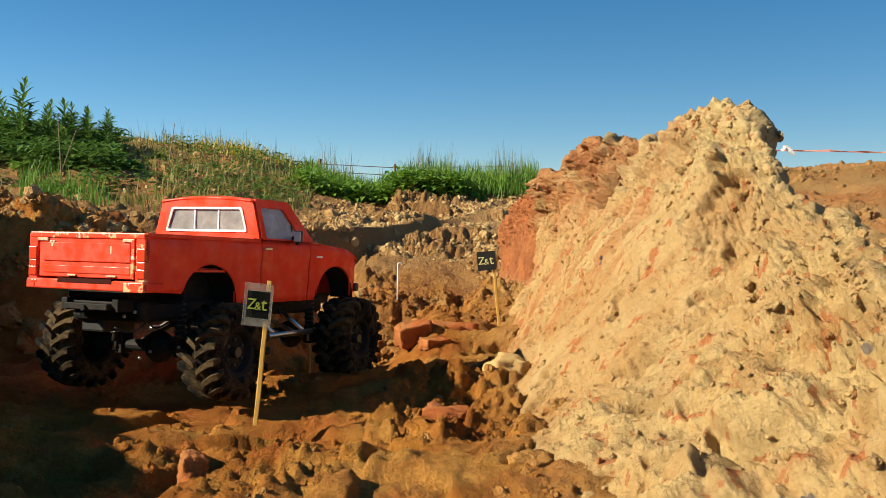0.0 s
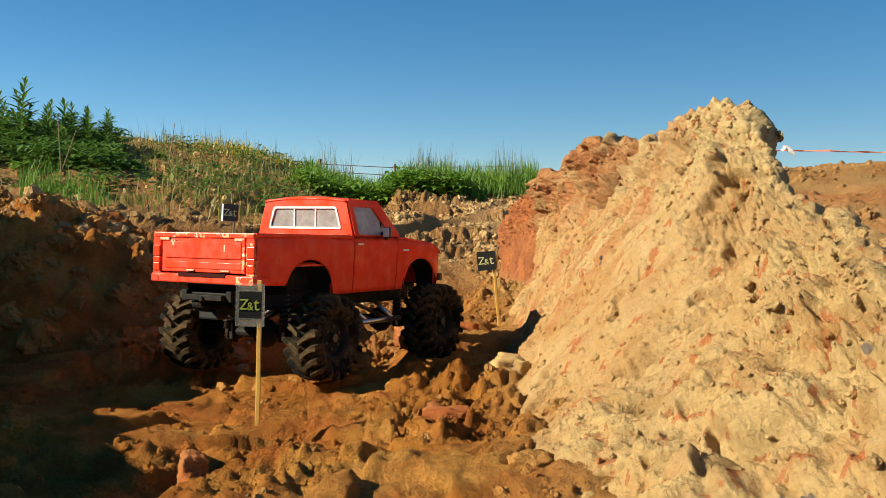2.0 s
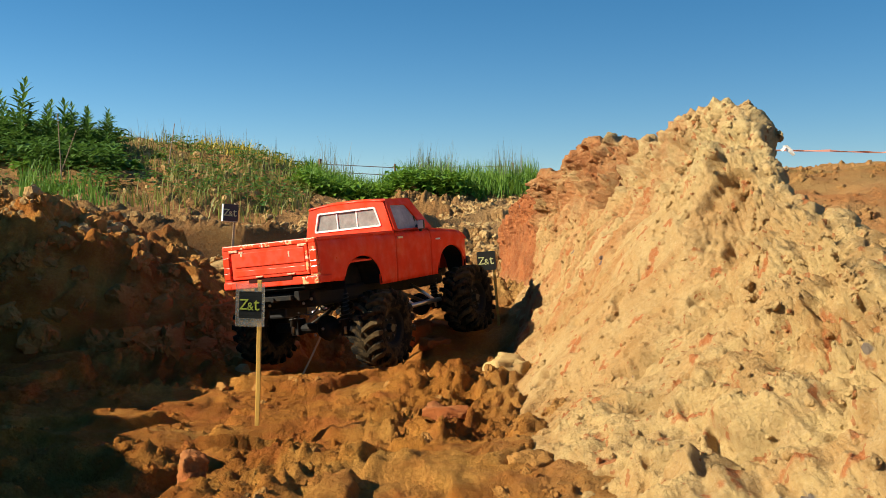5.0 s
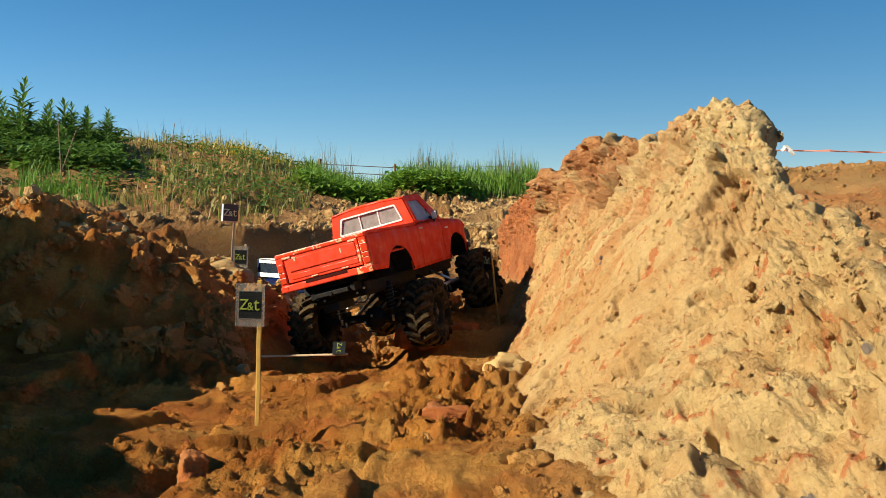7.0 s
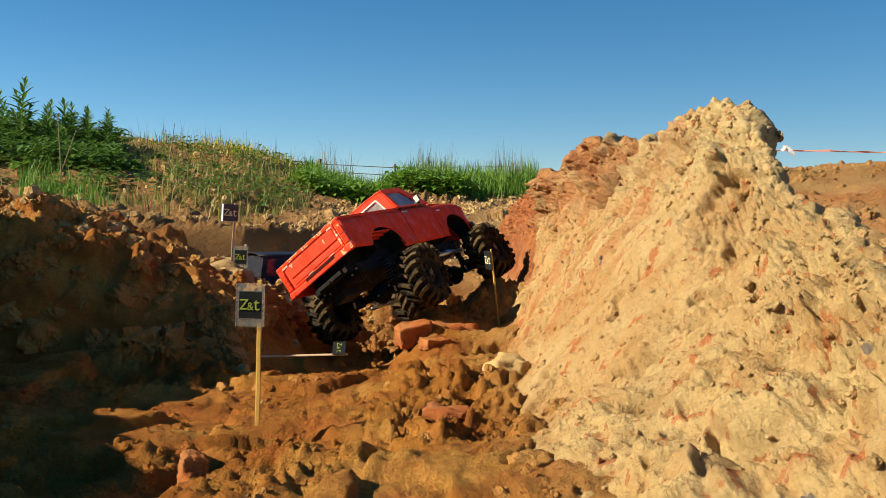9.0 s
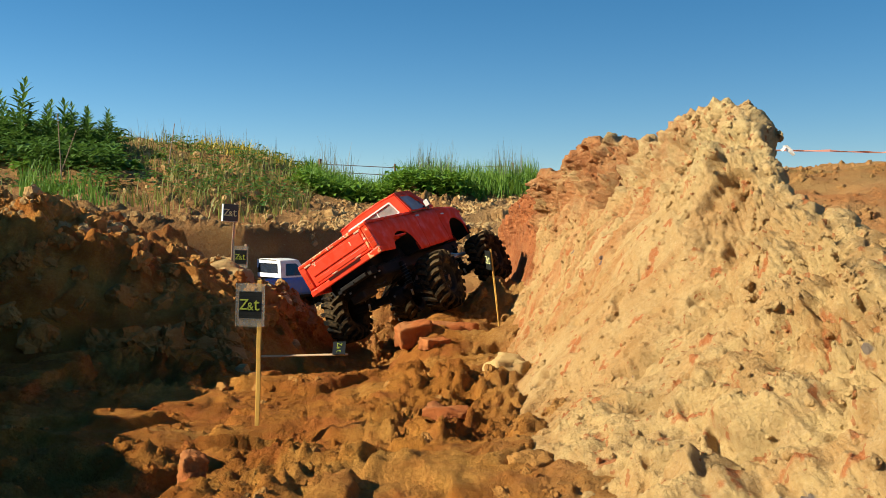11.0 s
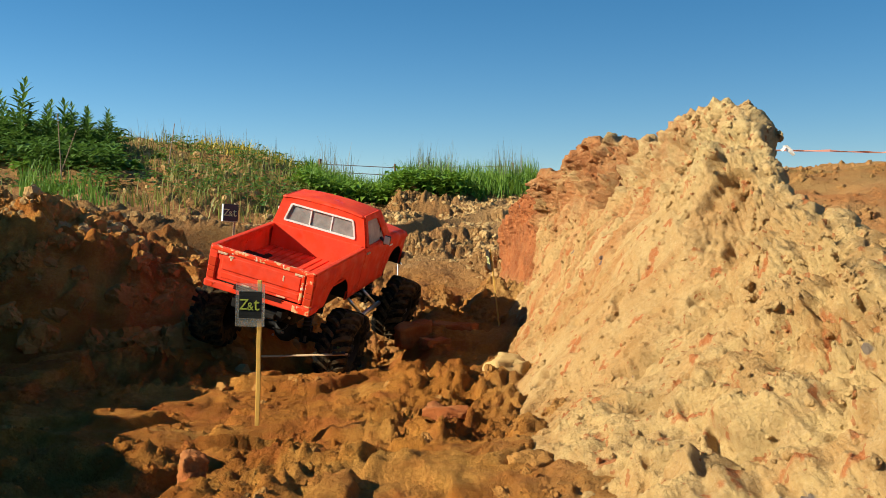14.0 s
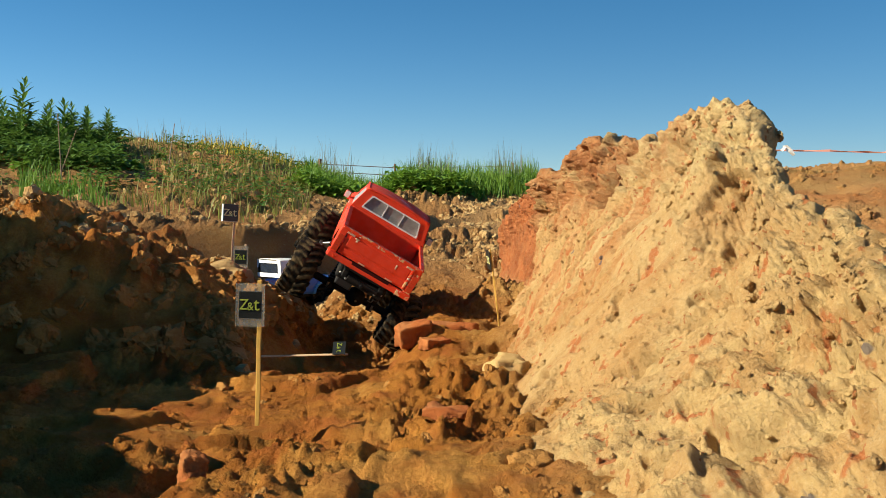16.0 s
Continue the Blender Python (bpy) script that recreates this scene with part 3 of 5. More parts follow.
# ---- wheels ----
def lug_mesh(radius, width, lug, side):
    """One tread lug: a slanting bar that wraps over the shoulder of the tyre."""
    w, r = width / 2, radius - lug
    path = [((0.02 * w, radius), (0.02 * w, r * 0.96), -0.11, 0.060), ((0.34 * w, radius * 1.005), (0.34 * w, r * 0.96), 0.0, 0.068), ((0.68 * w, radius * 0.995), (0.64 * w, r * 0.95), 0.09, 0.076),
            ((1.00 * w, radius * 0.955), (0.80 * w, r * 0.88), 0.13, 0.082), ((1.09 * w, radius * 0.82), (0.90 * w, r * 0.78), 0.14, 0.066), ((1.03 * w, radius * 0.74), (0.90 * w, r * 0.76), 0.14, 0.045)]
    bm = bmesh.new()
    rows = []
    for (xo, ro), (xi, ri), turn, half in path:
        row = []
        for x, rr, h in ((xo, ro, half * 0.8), (xo, ro, -half * 0.8), (xi, ri, -half * 1.25), (xi, ri, half * 1.25)):
            a = turn + h
            row.append(bm.verts.new((side * x, rr * math.sin(a), rr * math.cos(a))))
        rows.append(row)
    for p, q in zip(rows, rows[1:]):
        for k in range(4):
            bm.faces.new((p[k], p[(k + 1) % 4], q[(k + 1) % 4], q[k]))
    bm.faces.new(rows[0])
    bm.faces.new(rows[-1])
    return finish("tread_lug", bm, RUBBER, False)


def wheel_meshes(radius, width, lug, count):
    w = width / 2
    bm = bmesh.new()
    r = radius - lug
    lathe(bm, [(-w * 0.72, r * 0.56), (-w * 0.92, r * 0.66), (-w, r * 0.82), (-w * 0.9, r * 0.95), (-w * 0.6, r), (0, r * 1.01), (w * 0.6, r), (w * 0.9, r * 0.95), (w, r * 0.82), (w * 0.92, r * 0.66), (w * 0.72, r * 0.56)], 40)
    tyre = finish("tyre", bm, RUBBER, True)
    bm = bmesh.new()
    lathe(bm, [(-w * 0.7, r * 0.5), (-w * 0.78, r * 0.6), (-w * 0.6, r * 0.6), (-w * 0.4, r * 0.52), (w * 0.4, r * 0.52), (w * 0.6, r * 0.6), (w * 0.78, r * 0.6), (w * 0.7, r * 0.5), (w * 0.45, r * 0.42), (w * 0.4, 0.001)], 28)
    rim = finish("rim", bm, NIGHT, False)
    bm = bmesh.new()
    tube(bm, (w * 0.35, 0, 0), (w * 0.72, 0, 0), r * 0.15, r * 0.12, 12)
    hub = finish("hub", bm, DARK_STEEL, False)
    bm = bmesh.new()
    ball(bm, (w * 0.5, 0, r * 0.3), r * 0.045)
    nut = finish("wheel_nut", bm, DARK_STEEL, True)
    return tyre, rim, hub, nut, [lug_mesh(radius, width, lug, side) for side in (-1, 1)], count


def add_wheel(parent, meshes, m, mirrored):
    tyre, rim, hub, nut, lugs, count = meshes
    holder = new("wheel", tyre)
    holder.parent = parent
    holder.matrix_basis = m
    face = pose(0, 0, 0, 0, 0, 180 if mirrored else 0)
    for name, me in (("rim", rim), ("hub", hub)):
        o = new(name, me)
        o.parent = holder
        o.matrix_basis = face
    for k in range(6):
        o = new("wheel_nut", nut)
        o.parent = holder
        o.matrix_basis = face @ pose(0, 0, 0, 60 * k, 0, 0)
    jig = random.Random(7)
    for k in range(count):
        for i, me in enumerate(lugs):
            o = new("tread_lug", me)
            o.parent = holder
            o.matrix_basis = pose(0, 0, 0, 360 * (k + 0.5 * i) / count + jig.uniform(-1.2, 1.2), 0, jig.uniform(-2, 2))
    return holder


# ---- the red pickup: x to its right, y ahead, z up, from the middle of the tailgate's top edge ----
def truck_top(y):
    return float(np.interp(y, [0, 0.365, 0.40, 0.483, 0.505, 0.519], [0, 0, -0.002, -0.009, -0.016, -0.026]))


def truck_bottom(y):
    b = float(np.interp(y, [0, 0.07, 0.10, 0.16, 0.185, 0.39, 0.40, 0.519], [-0.071, -0.074, -0.076, -0.088, -0.091, -0.089, -0.088, -0.084]))
    for c, r, h in ((0.127, 0.057, 0.052), (0.447, 0.053, 0.052)):
        d = (y - c) / r
        if abs(d) < 1:
            b = max(b, -0.089 + h * math.sqrt(1 - d * d) ** 0.8)
    return b


def truck_side(bm, sx, y0, y1):
    ys = list(np.linspace(y0, y1, max(8, int((y1 - y0) / 0.0035))))
    rows = []
    for y in ys:
        t, b = truck_top(y), truck_bottom(y)
        row = []
        for k in range(11):
            z = t + (b - t) * k / 10
            x = 0.0950 + 0.0026 * math.exp(-((z + 0.020) / 0.012) ** 2) - 0.10 * max(0, -z - 0.06) - (0.004 if k == 0 else 0)
            x -= 0.25 * max(0, y - 0.495)
            row.append((sx * x, y, z))
        rows.append(row)
    return sheet(bm, rows)


def build_red_truck():
    T = thing("pickup_truck", pose(0, 0, 0), "red radio-controlled pickup truck with chipped paint on big muddy tyres", "model truck")
    # load bed
    for sx in (-1, 1):
        part("bed_side", truck_side(bmesh.new(), sx, 0.001, 0.2385), RED, T, smooth=True, thick=0.003)
        bm = bmesh.new()
        box(bm, (sx * 0.0925 - 0.0045, 0.0, -0.0035), (sx * 0.0925 + 0.0045, 0.236, 0.0015))
        part("bed_rail", bm, RED, T, bevel=0.001)
        d = part("door", truck_side(bmesh.new(), sx, 0.2403, 0.3655), RED, T, smooth=True, thick=0.003)
        bm = bmesh.new()
        box(bm, (sx * 0.0965 - 0.002, 0.2455, -0.0145), (sx * 0.0965 + 0.0025, 0.2625, -0.0105))
        part("door_handle", bm, STEEL, d, "small chrome door handle", bevel=0.0008)
        f = part("fender", truck_side(bmesh.new(), sx, 0.3675, 0.5185), RED, T, smooth=True, thick=0.003)
        bm = bmesh.new()
        box(bm, (sx * 0.0968 - 0.001, 0.385, -0.0235), (sx * 0.0968 + 0.0012, 0.402, -0.0205))
        part("badge", bm, WHITE, f, "small pale script badge")
        # inner wheel tubs, added near-black so the arches look deep in shade
        bm = bmesh.new()
        rows = []
        for k in range(15):
            a = math.pi * k / 14
            p = (0.127 - 0.0575 * math.cos(a), -0.088 + 0.0530 * math.sin(a))
            rows.append([(sx * 0.0945, *p), (sx * 0.052, *p)])
        sheet(bm, rows)
        loop_face(bm, [(sx * 0.052, 0.127 - 0.060 * math.cos(math.pi * k / 14), -0.088 + 0.058 * math.sin(math.pi * k / 14)) for k in range(15)])
        part("wheel_tub", bm, NIGHT, T, smooth=True)
        rows = [[(sx * 0.0945, y + 0.32, z), (sx * 0.052, y + 0.32, z)] for (_, y, z), _ in rows]
        part("wheel_tub", sheet(bmesh.new(), rows), NIGHT, T, smooth=True)
    bm = bmesh.new()
    cross = [(-0.092, -0.0465)]
    for k in range(13):
        x = -0.078 + k * 0.013
        cross += [(x - 0.0042, -0.0465), (x - 0.0030, -0.0435), (x + 0.0030, -0.0435), (x + 0.0042, -0.0465)]
    cross.append((0.092, -0.0465))
    sheet(bm, [[(x, y, z) for x, z in cross] for y in (0.004, 0.08, 0.16, 0.234)])
    part("bed_floor", bm, RED, T, thick=0.003)
    bm = bmesh.new()
    box(bm, (-0.090, 0.2290, -0.046), (0.090, 0.2345, 0.003))
    part("bed_front_wall", bm, RED, T, bevel=0.001)
    # tailgate, its pressed panel, lamps and bumper
    bm = bmesh.new()
    box(bm, (-0.0795, -0.001, -0.056), (0.0795, 0.004, -0.0055))
    gate = part("tailgate", bm, RED, T, bevel=0.0012)
    bm = bmesh.new()
    box(bm, (-0.072, -0.0028, -0.036), (0.072, 0.001, -0.012))
    box(bm, (-0.072, -0.0022, -0.051), (0.072, 0.001, -0.041))
    part("pressed_panel", bm, RED, gate, bevel=0.0012)
    bm = bmesh.new()
    box(bm, (-0.0945, -0.0030, -0.0065), (0.0945, 0.006, 0.0012))
    part("top_rail", bm, WORN, gate, "top edge worn to pale primer", bevel=0.0015)
    for x0, z0, x1, z1 in ((-0.082, -0.0105, -0.064, -0.0065), (0.060, -0.0105, 0.078, -0.0065), (-0.058, -0.018, -0.054, -0.010), (-0.061, -0.0135, -0.052, -0.010), (0.040, -0.026, 0.043, -0.016), (-0.030, -0.0545, -0.016, -0.0520), (0.034, -0.0545, 0.050, -0.0520)):
        bm = bmesh.new()
        box(bm, (x0, -0.0032, z0), (x1, 0.0, z1))
        part("bare_patch", bm, CHIP, gate, "pale patch where the paint is gone", bevel=0.0006)
    bm = bmesh.new()
    box(bm, (0.0735, -0.0034, -0.056), (0.0790, 0.001, -0.0065))
    part("worn_edge", bm, WORN, gate, "edge strip chipped to primer", bevel=0.0012)
    for sx in (-1, 1):
        bm = bmesh.new()
        box(bm, (sx * 0.0885 - 0.0085, -0.002, -0.072), (sx * 0.0885 + 0.0065, 0.006, -0.001))
        p = part("corner_post", bm, RED if sx < 0 else WORN, T, bevel=0.0015)
        bm = bmesh.new()
        box(bm, (sx * 0.0892 - 0.0062, -0.0040, -0.034), (sx * 0.0892 + 0.0068, 0.004, -0.018))
        box(bm, (sx * 0.0892 - 0.0062, -0.0036, -0.043), (sx * 0.0892 + 0.0068, 0.004, -0.0345))
        box(bm, (sx * 0.0892 - 0.0062, -0.0040, -0.055), (sx * 0.0892 + 0.0068, 0.004, -0.0435))
        lamp = part("tail_light", bm, LAMP_RED, p, "red tail-light block", bevel=0.0008)
    bm = bmesh.new()
    box(bm, (-0.0965, -0.006, -0.0715), (0.0965, 0.002, -0.0585))
    box(bm, (-0.099, -0.004, -0.0715), (-0.0945, 0.030, -0.0600))
    box(bm, (0.0945, -0.004, -0.0715), (0.099, 0.030, -0.0600))
    bumper = part("rear_bumper", bm, RED, T, bevel=0.002)
    # raised strip, no real recess: the slot's shade is only dark colour
    bm = bmesh.new()
    box(bm, (-0.042, -0.0068, -0.0625), (0.046, -0.002, -0.0570))
    part("slot_shade", bm, SLOT_SHADE, bumper, "dark strip standing for the shaded slot in the bumper")
    bm = bmesh.new()
    box(bm, (0.066, -0.0066, -0.0718), (0.0972, 0.0, -0.0600))
    part("worn_edge", bm, WORN, bumper, "bumper end chipped to primer", bevel=0.0008)
    bm = bmesh.new()
    box(bm, (-0.085, -0.0066, -0.069), (-0.081, 0.0, -0.0605))
    box(bm, (-0.088, -0.0066, -0.064), (-0.078, 0.0, -0.0605))
    part("worn_edge", bm, WORN, bumper, "bumper end chipped to primer", bevel=0.0008)
    # cab
    def cab_x(z):
        return 0.0955 - 0.0155 * max(0, z) / 0.058
    out2 = rounded([(-0.0955, 0.0), (-0.0805, 0.0590), (0.0805, 0.0590), (0.0955, 0.0)], 0.006, 4)
    in2 = rounded([(-0.0715, 0.0125), (-0.0620, 0.0452), (0.0620, 0.0452), (0.0715, 0.0125)], 0.004, 4)
    bm = bmesh.new()
    ring(bm, [(x, 0.2375, z) for x, z in out2], [(x, 0.2375, z) for x, z in in2])
    part("cab_back", bm, RED, T, thick=0.003)
    w_out = rounded([(-0.0738, 0.0108), (-0.0634, 0.0470), (0.0634, 0.0470), (0.0738, 0.0108)], 0.0045, 4)
    w_in = rounded([(-0.0700, 0.0142), (-0.0605, 0.0438), (0.0605, 0.0438), (0.0700, 0.0142)], 0.003, 4)
    win = bmesh.new()
    ring(win, [(x, 0.2350, z) for x, z in w_out], [(x, 0.2350, z) for x, z in w_in])
    win = part("rear_window", win, WHITE, T, "sliding rear window in a white frame", thick=0.002)
    for x in (-0.0215, 0.0215):
        bm = bmesh.new()
        box(bm, (x - 0.0012, 0.2347, 0.0138), (x + 0.0012, 0.2372, 0.0442))
        part("divider", bm, WHITE, win)
    for x0, x1 in ((-0.07, -0.0227), (-0.0203, 0.0203), (0.0227, 0.07)):
        bm = bmesh.new()
        s0, s1 = (x0 * 0.87 if x0 == -0.07 else x0), (x1 * 0.87 if x1 == 0.07 else x1)
        loop_face(bm, [(x0, 0.2366, 0.0138), (x1, 0.2366, 0.0138), (s1, 0.2366, 0.0442), (s0, 0.2366, 0.0442)])
        part("pane", bm, GLASS, win, thick=0.0008)
    for sx in (-1, 1):
        o = [(0.2375, 0.0), (0.2375, 0.0585), (0.322, 0.0585), (0.374, 0.0)]
        i = [(0.2490, 0.0020), (0.2485, 0.0470), (0.304, 0.0470), (0.342, 0.0020)]
        bm = bmesh.new()
        ring(bm, [(sx * cab_x(z), y, z) for y, z in rounded(o, 0.004)], [(sx * cab_x(z), y, z) for y, z in rounded(i, 0.004)])
        part("cab_side", bm, RED, T, thick=-0.003 * sx)
        bm = bmesh.new()
        loop_face(bm, [(sx * (cab_x(z) - 0.0012), y, z) for y, z in i])
        sw = part("side_window", bm, GLASS_SIDE, T, thick=0.0008)
        bm = bmesh.new()
        box(bm, (sx * 0.090 - 0.0012, 0.3215, 0.002), (sx * 0.090 + 0.0012, 0.3245, 0.0245))
        part("divider", bm, BLACK, sw)
        bm = bmesh.new()
        tube(bm, (sx * 0.094, 0.322, 0.006), (sx * 0.108, 0.318, -0.002), 0.0035, 0.0022, 8)
        box(bm, (sx * 0.106 - 0.003, 0.315, -0.005), (sx * 0.106 + 0.002, 0.319, 0.005))
        mirror = part("mirror", bm, BLACK if sx > 0 else RED, T, "door mirror on a short arm", bevel=0.0015)
        # the glass is coloured pale in place of a bright reflection
        bm = bmesh.new()
        box(bm, (sx * 0.1125 - 0.0058, 0.305, 0.000), (sx * 0.1125 + 0.0058, 0.3062, 0.0150))
        part("mirror_glass", bm, LAMP_CLEAR, mirror, "mirror glass in pale grey standing for its reflection", bevel=0.0006)
        bm = bmesh.new()
        box(bm, (sx * 0.1125 - 0.0066, 0.3064, -0.001), (sx * 0.1125 + 0.0066, 0.312, 0.0162))
        tube(bm, (sx * 0.1125, 0.311, 0.002), (sx * 0.105, 0.317, 0.0), 0.0022)
        part("mirror_shell", bm, BLACK if sx > 0 else RED, mirror, bevel=0.002)
    bm = bmesh.new()
    rows = []
    for y in np.linspace(0.2335, 0.328, 14):
        e = min(1, (y - 0.2335) / 0.008, (0.328 - y) / 0.008)
        rows.append([(x, y, 0.0565 + 0.0075 * (1 - (abs(x) / 0.083) ** 2.6) * (0.55 + 0.45 * math.sqrt(max(e, 0)))) for x in np.linspace(-0.0825, 0.0825, 25)])
    sheet(bm, rows)
    part("roof", bm, RED, T, smooth=True, thick=0.003)
    bm = bmesh.new()
    loop_face(bm, [(-0.077, 0.3245, 0.056), (0.077, 0.3245, 0.056), (0.090, 0.376, 0.001), (-0.090, 0.376, 0.001)])
    part("windscreen", bm, GLASS_SIDE, T, thick=0.001)
    bm = bmesh.new()
    rows = []
    for y in np.linspace(0.372, 0.519, 22):
        rows.append([(x, y, truck_top(y) + 0.0005 + 0.006 * (1 - (abs(x) / 0.0935) ** 3)) for x in np.linspace(-0.0935, 0.0935, 25)])
    sheet(bm, rows)
    hood = part("bonnet", bm, RED, T, smooth=True, thick=0.003)
    bm = bmesh.new()
    box(bm, (-0.088, 0.508, -0.084), (0.088, 0.517, -0.022))
    nose = part("nose_panel", bm, RED, T, bevel=0.003)
    bm = bmesh.new()
    box(bm, (-0.055, 0.514, -0.055), (0.055, 0.5195, -0.030))
    for k in range(5):
        box(bm, (-0.055, 0.518, -0.053 + k * 0.005), (0.055, 0.5215, -0.051 + k * 0.005))
    part("grille", bm, BLACK, nose)
    for sx in (-1, 1):
        bm = bmesh.new()
        tube(bm, (sx * 0.071, 0.515, -0.042), (sx * 0.071, 0.5215, -0.042), 0.012, sides=16)
        part("headlight", bm, LAMP_CLEAR, nose)
    bm = bmesh.new()
    box(bm, (-0.094, 0.516, -0.078), (0.094, 0.528, -0.064))
    part("front_bumper", bm, BLACK, T, bevel=0.003)
    # seats and dashboard seen dimly through the glass
    bm = bmesh.new()
    box(bm, (-0.078, 0.246, -0.05), (0.078, 0.268, 0.016))
    box(bm, (-0.078, 0.268, -0.05), (0.078, 0.32, -0.025))
    part("seat_bench", bm, BLACK, T, bevel=0.006)
    bm = bmesh.new()
    box(bm, (-0.088, 0.345, -0.06), (0.088, 0.372, -0.004))
    part("dashboard", bm, BLACK, T, bevel=0.004)
    # running gear
    for sx in (-1, 1):
        bm = bmesh.new()
        box(bm, (sx * 0.042 - 0.005, 0.006, -0.098), (sx * 0.042 + 0.005, 0.505, -0.082))
        part("frame_rail", bm, NIGHT, T, bevel=0.001)
        bm = bmesh.new()
        tube(bm, (sx * 0.106, 0.245, -0.137), (sx * 0.106, 0.362, -0.136), 0.0042)
        for y in (0.265, 0.345):
            tube(bm, (sx * 0.106, y, -0.137), (sx * 0.045, y, -0.095), 0.003)
        part("side_step", bm, STEEL, T, "dull metal side bar", smooth=True)
    bm = bmesh.new()
    for y in (0.012, 0.20, 0.30, 0.40):
        box(bm, (-0.045, y, -0.097), (0.045, y + 0.012, -0.085))
    box(bm, (-0.088, 0.185, -0.086), (0.088, 0.385, -0.078))
    box(bm, (-0.030, 0.21, -0.118), (0.030, 0.33, -0.084))
    box(bm, (-0.050, 0.02, -0.082), (0.050, 0.19, -0.05))
    part("chassis_tray", bm, NIGHT, T, bevel=0.002)
    bm = bmesh.new()
    box(bm, (-0.034, -0.002, -0.096), (0.036, 0.008, -0.088))
    tube(bm, (0.0, -0.006, -0.094), (0.0, 0.010, -0.094), 0.004)
    part("tow_bar", bm, NIGHT, T, "small grimy tow bracket", bevel=0.001)
    # gearbox, skid plate, shafts, receiver box and bright screws
    bm = bmesh.new()
    box(bm, (-0.058, 0.035, -0.112), (0.058, 0.470, -0.084))
    part("skid_plate", bm, NIGHT, T, "black belly pan", bevel=0.006)
    bm = bmesh.new()
    box(bm, (-0.028, 0.235, -0.138), (0.028, 0.325, -0.108))
    gear = part("gearbox", bm, NIGHT, T, "black gearbox under the belly", bevel=0.006)
    for a, b in ((0.235, 0.150), (0.325, 0.425)):
        bm = bmesh.new()
        tube(bm, (0.008, a, -0.128), (0.012, b, -0.150), 0.0042, sides=10)
        part("drive_shaft", bm, DARK_STEEL, gear, "thin steel drive shaft", smooth=True)
    bm = bmesh.new()
    box(bm, (-0.050, 0.045, -0.128), (-0.012, 0.105, -0.110))
    part("receiver_box", bm, BLACK, T, "small black receiver box", bevel=0.003)
    bm = bmesh.new()
    for k in range(24):
        p = [Vector((0.030 + 0.012 * math.sin(q * 0.35), 0.020 + 0.007 * q, -0.118 - 0.006 * math.sin(q * 0.6))) for q in (k, k + 1)]
        tube(bm, p[0], p[1], 0.0013, sides=6)
    part("cable", bm, BLACK, T, "thin black cable", smooth=True)
    for x, y, z in ((-0.034, 0.030, -0.104), (0.036, 0.030, -0.104), (-0.050, 0.0335, -0.098), (0.050, 0.0335, -0.098), (0.016, 0.1035, -0.155), (-0.002, 0.1045, -0.165)):
        bm = bmesh.new()
        ball(bm, (x, y, z), 0.0026)
        part("screw", bm, STEEL, T, "bright screw head", smooth=True)
    axles = {}
    for name, y in (("rear_axle", 0.127), ("front_axle", 0.447)):
        bm = bmesh.new()
        tube(bm, (-0.098, 0, 0), (0.098, 0, 0), 0.0085, sides=12)
        ball(bm, (0.012, 0, 0), 0.023, (1, 0.8, 1))
        for sx in (-1, 1):
            box(bm, (sx * 0.052 - 0.007, -0.012, -0.012), (sx * 0.052 + 0.007, 0.012, 0.016))
        a = part(name, bm, NIGHT, T, smooth=False, bevel=0.001)
        a.matrix_basis = pose(0, y, -0.153)
        for sx in (-1, 1):
            bm = bmesh.new()
            tube(bm, (sx * 0.055, -0.012, 0.004), (sx * 0.050, -0.004, 0.068), 0.0065)
            part("shock_body", bm, NIGHT, a, smooth=True)
            bm = bmesh.new()
            tube(bm, (sx * 0.056, -0.014, -0.008), (sx * 0.0545, -0.0112, 0.014), 0.0026, sides=10)
            part("piston_rod", bm, STEEL, a, "bright piston rod", smooth=True)
            bm = bmesh.new()
            last = None
            for k in range(50):
                s = k / 49
                p = Vector((sx * 0.0545, -0.0105, 0.012)).lerp(Vector((sx * 0.0505, -0.005, 0.060)), s) + Vector((0.0085 * math.cos(k * 0.9), 0.0085 * math.sin(k * 0.9), 0))
                if last is not None:
                    tube(bm, last, p, 0.0011, sides=5)
                last = p
            part("spring", bm, DARK_STEEL, a, smooth=True)
            way = 1 if y < 0.3 else -1
            bm = bmesh.new()
            tube(bm, (sx * 0.045, 0, -0.006), (sx * 0.030, way * 0.11, 0.035), 0.0035)
            part("link_rod", bm, DARK_STEEL, a, smooth=True)
        axles[name] = a
    meshes = wheel_meshes(0.065, 0.058, 0.0085, 19)
    wheels = {}
    for key, x, y in (("rl", -0.122, 0.127), ("rr", 0.122, 0.127), ("fl", -0.122, 0.447), ("fr", 0.122, 0.447)):
        wheels[key] = add_wheel(T, meshes, pose(x, y, -0.153), x < 0)
    return T, axles, wheels


RED_TRUCK, RED_AXLES, RED_WHEELS = build_red_truck()


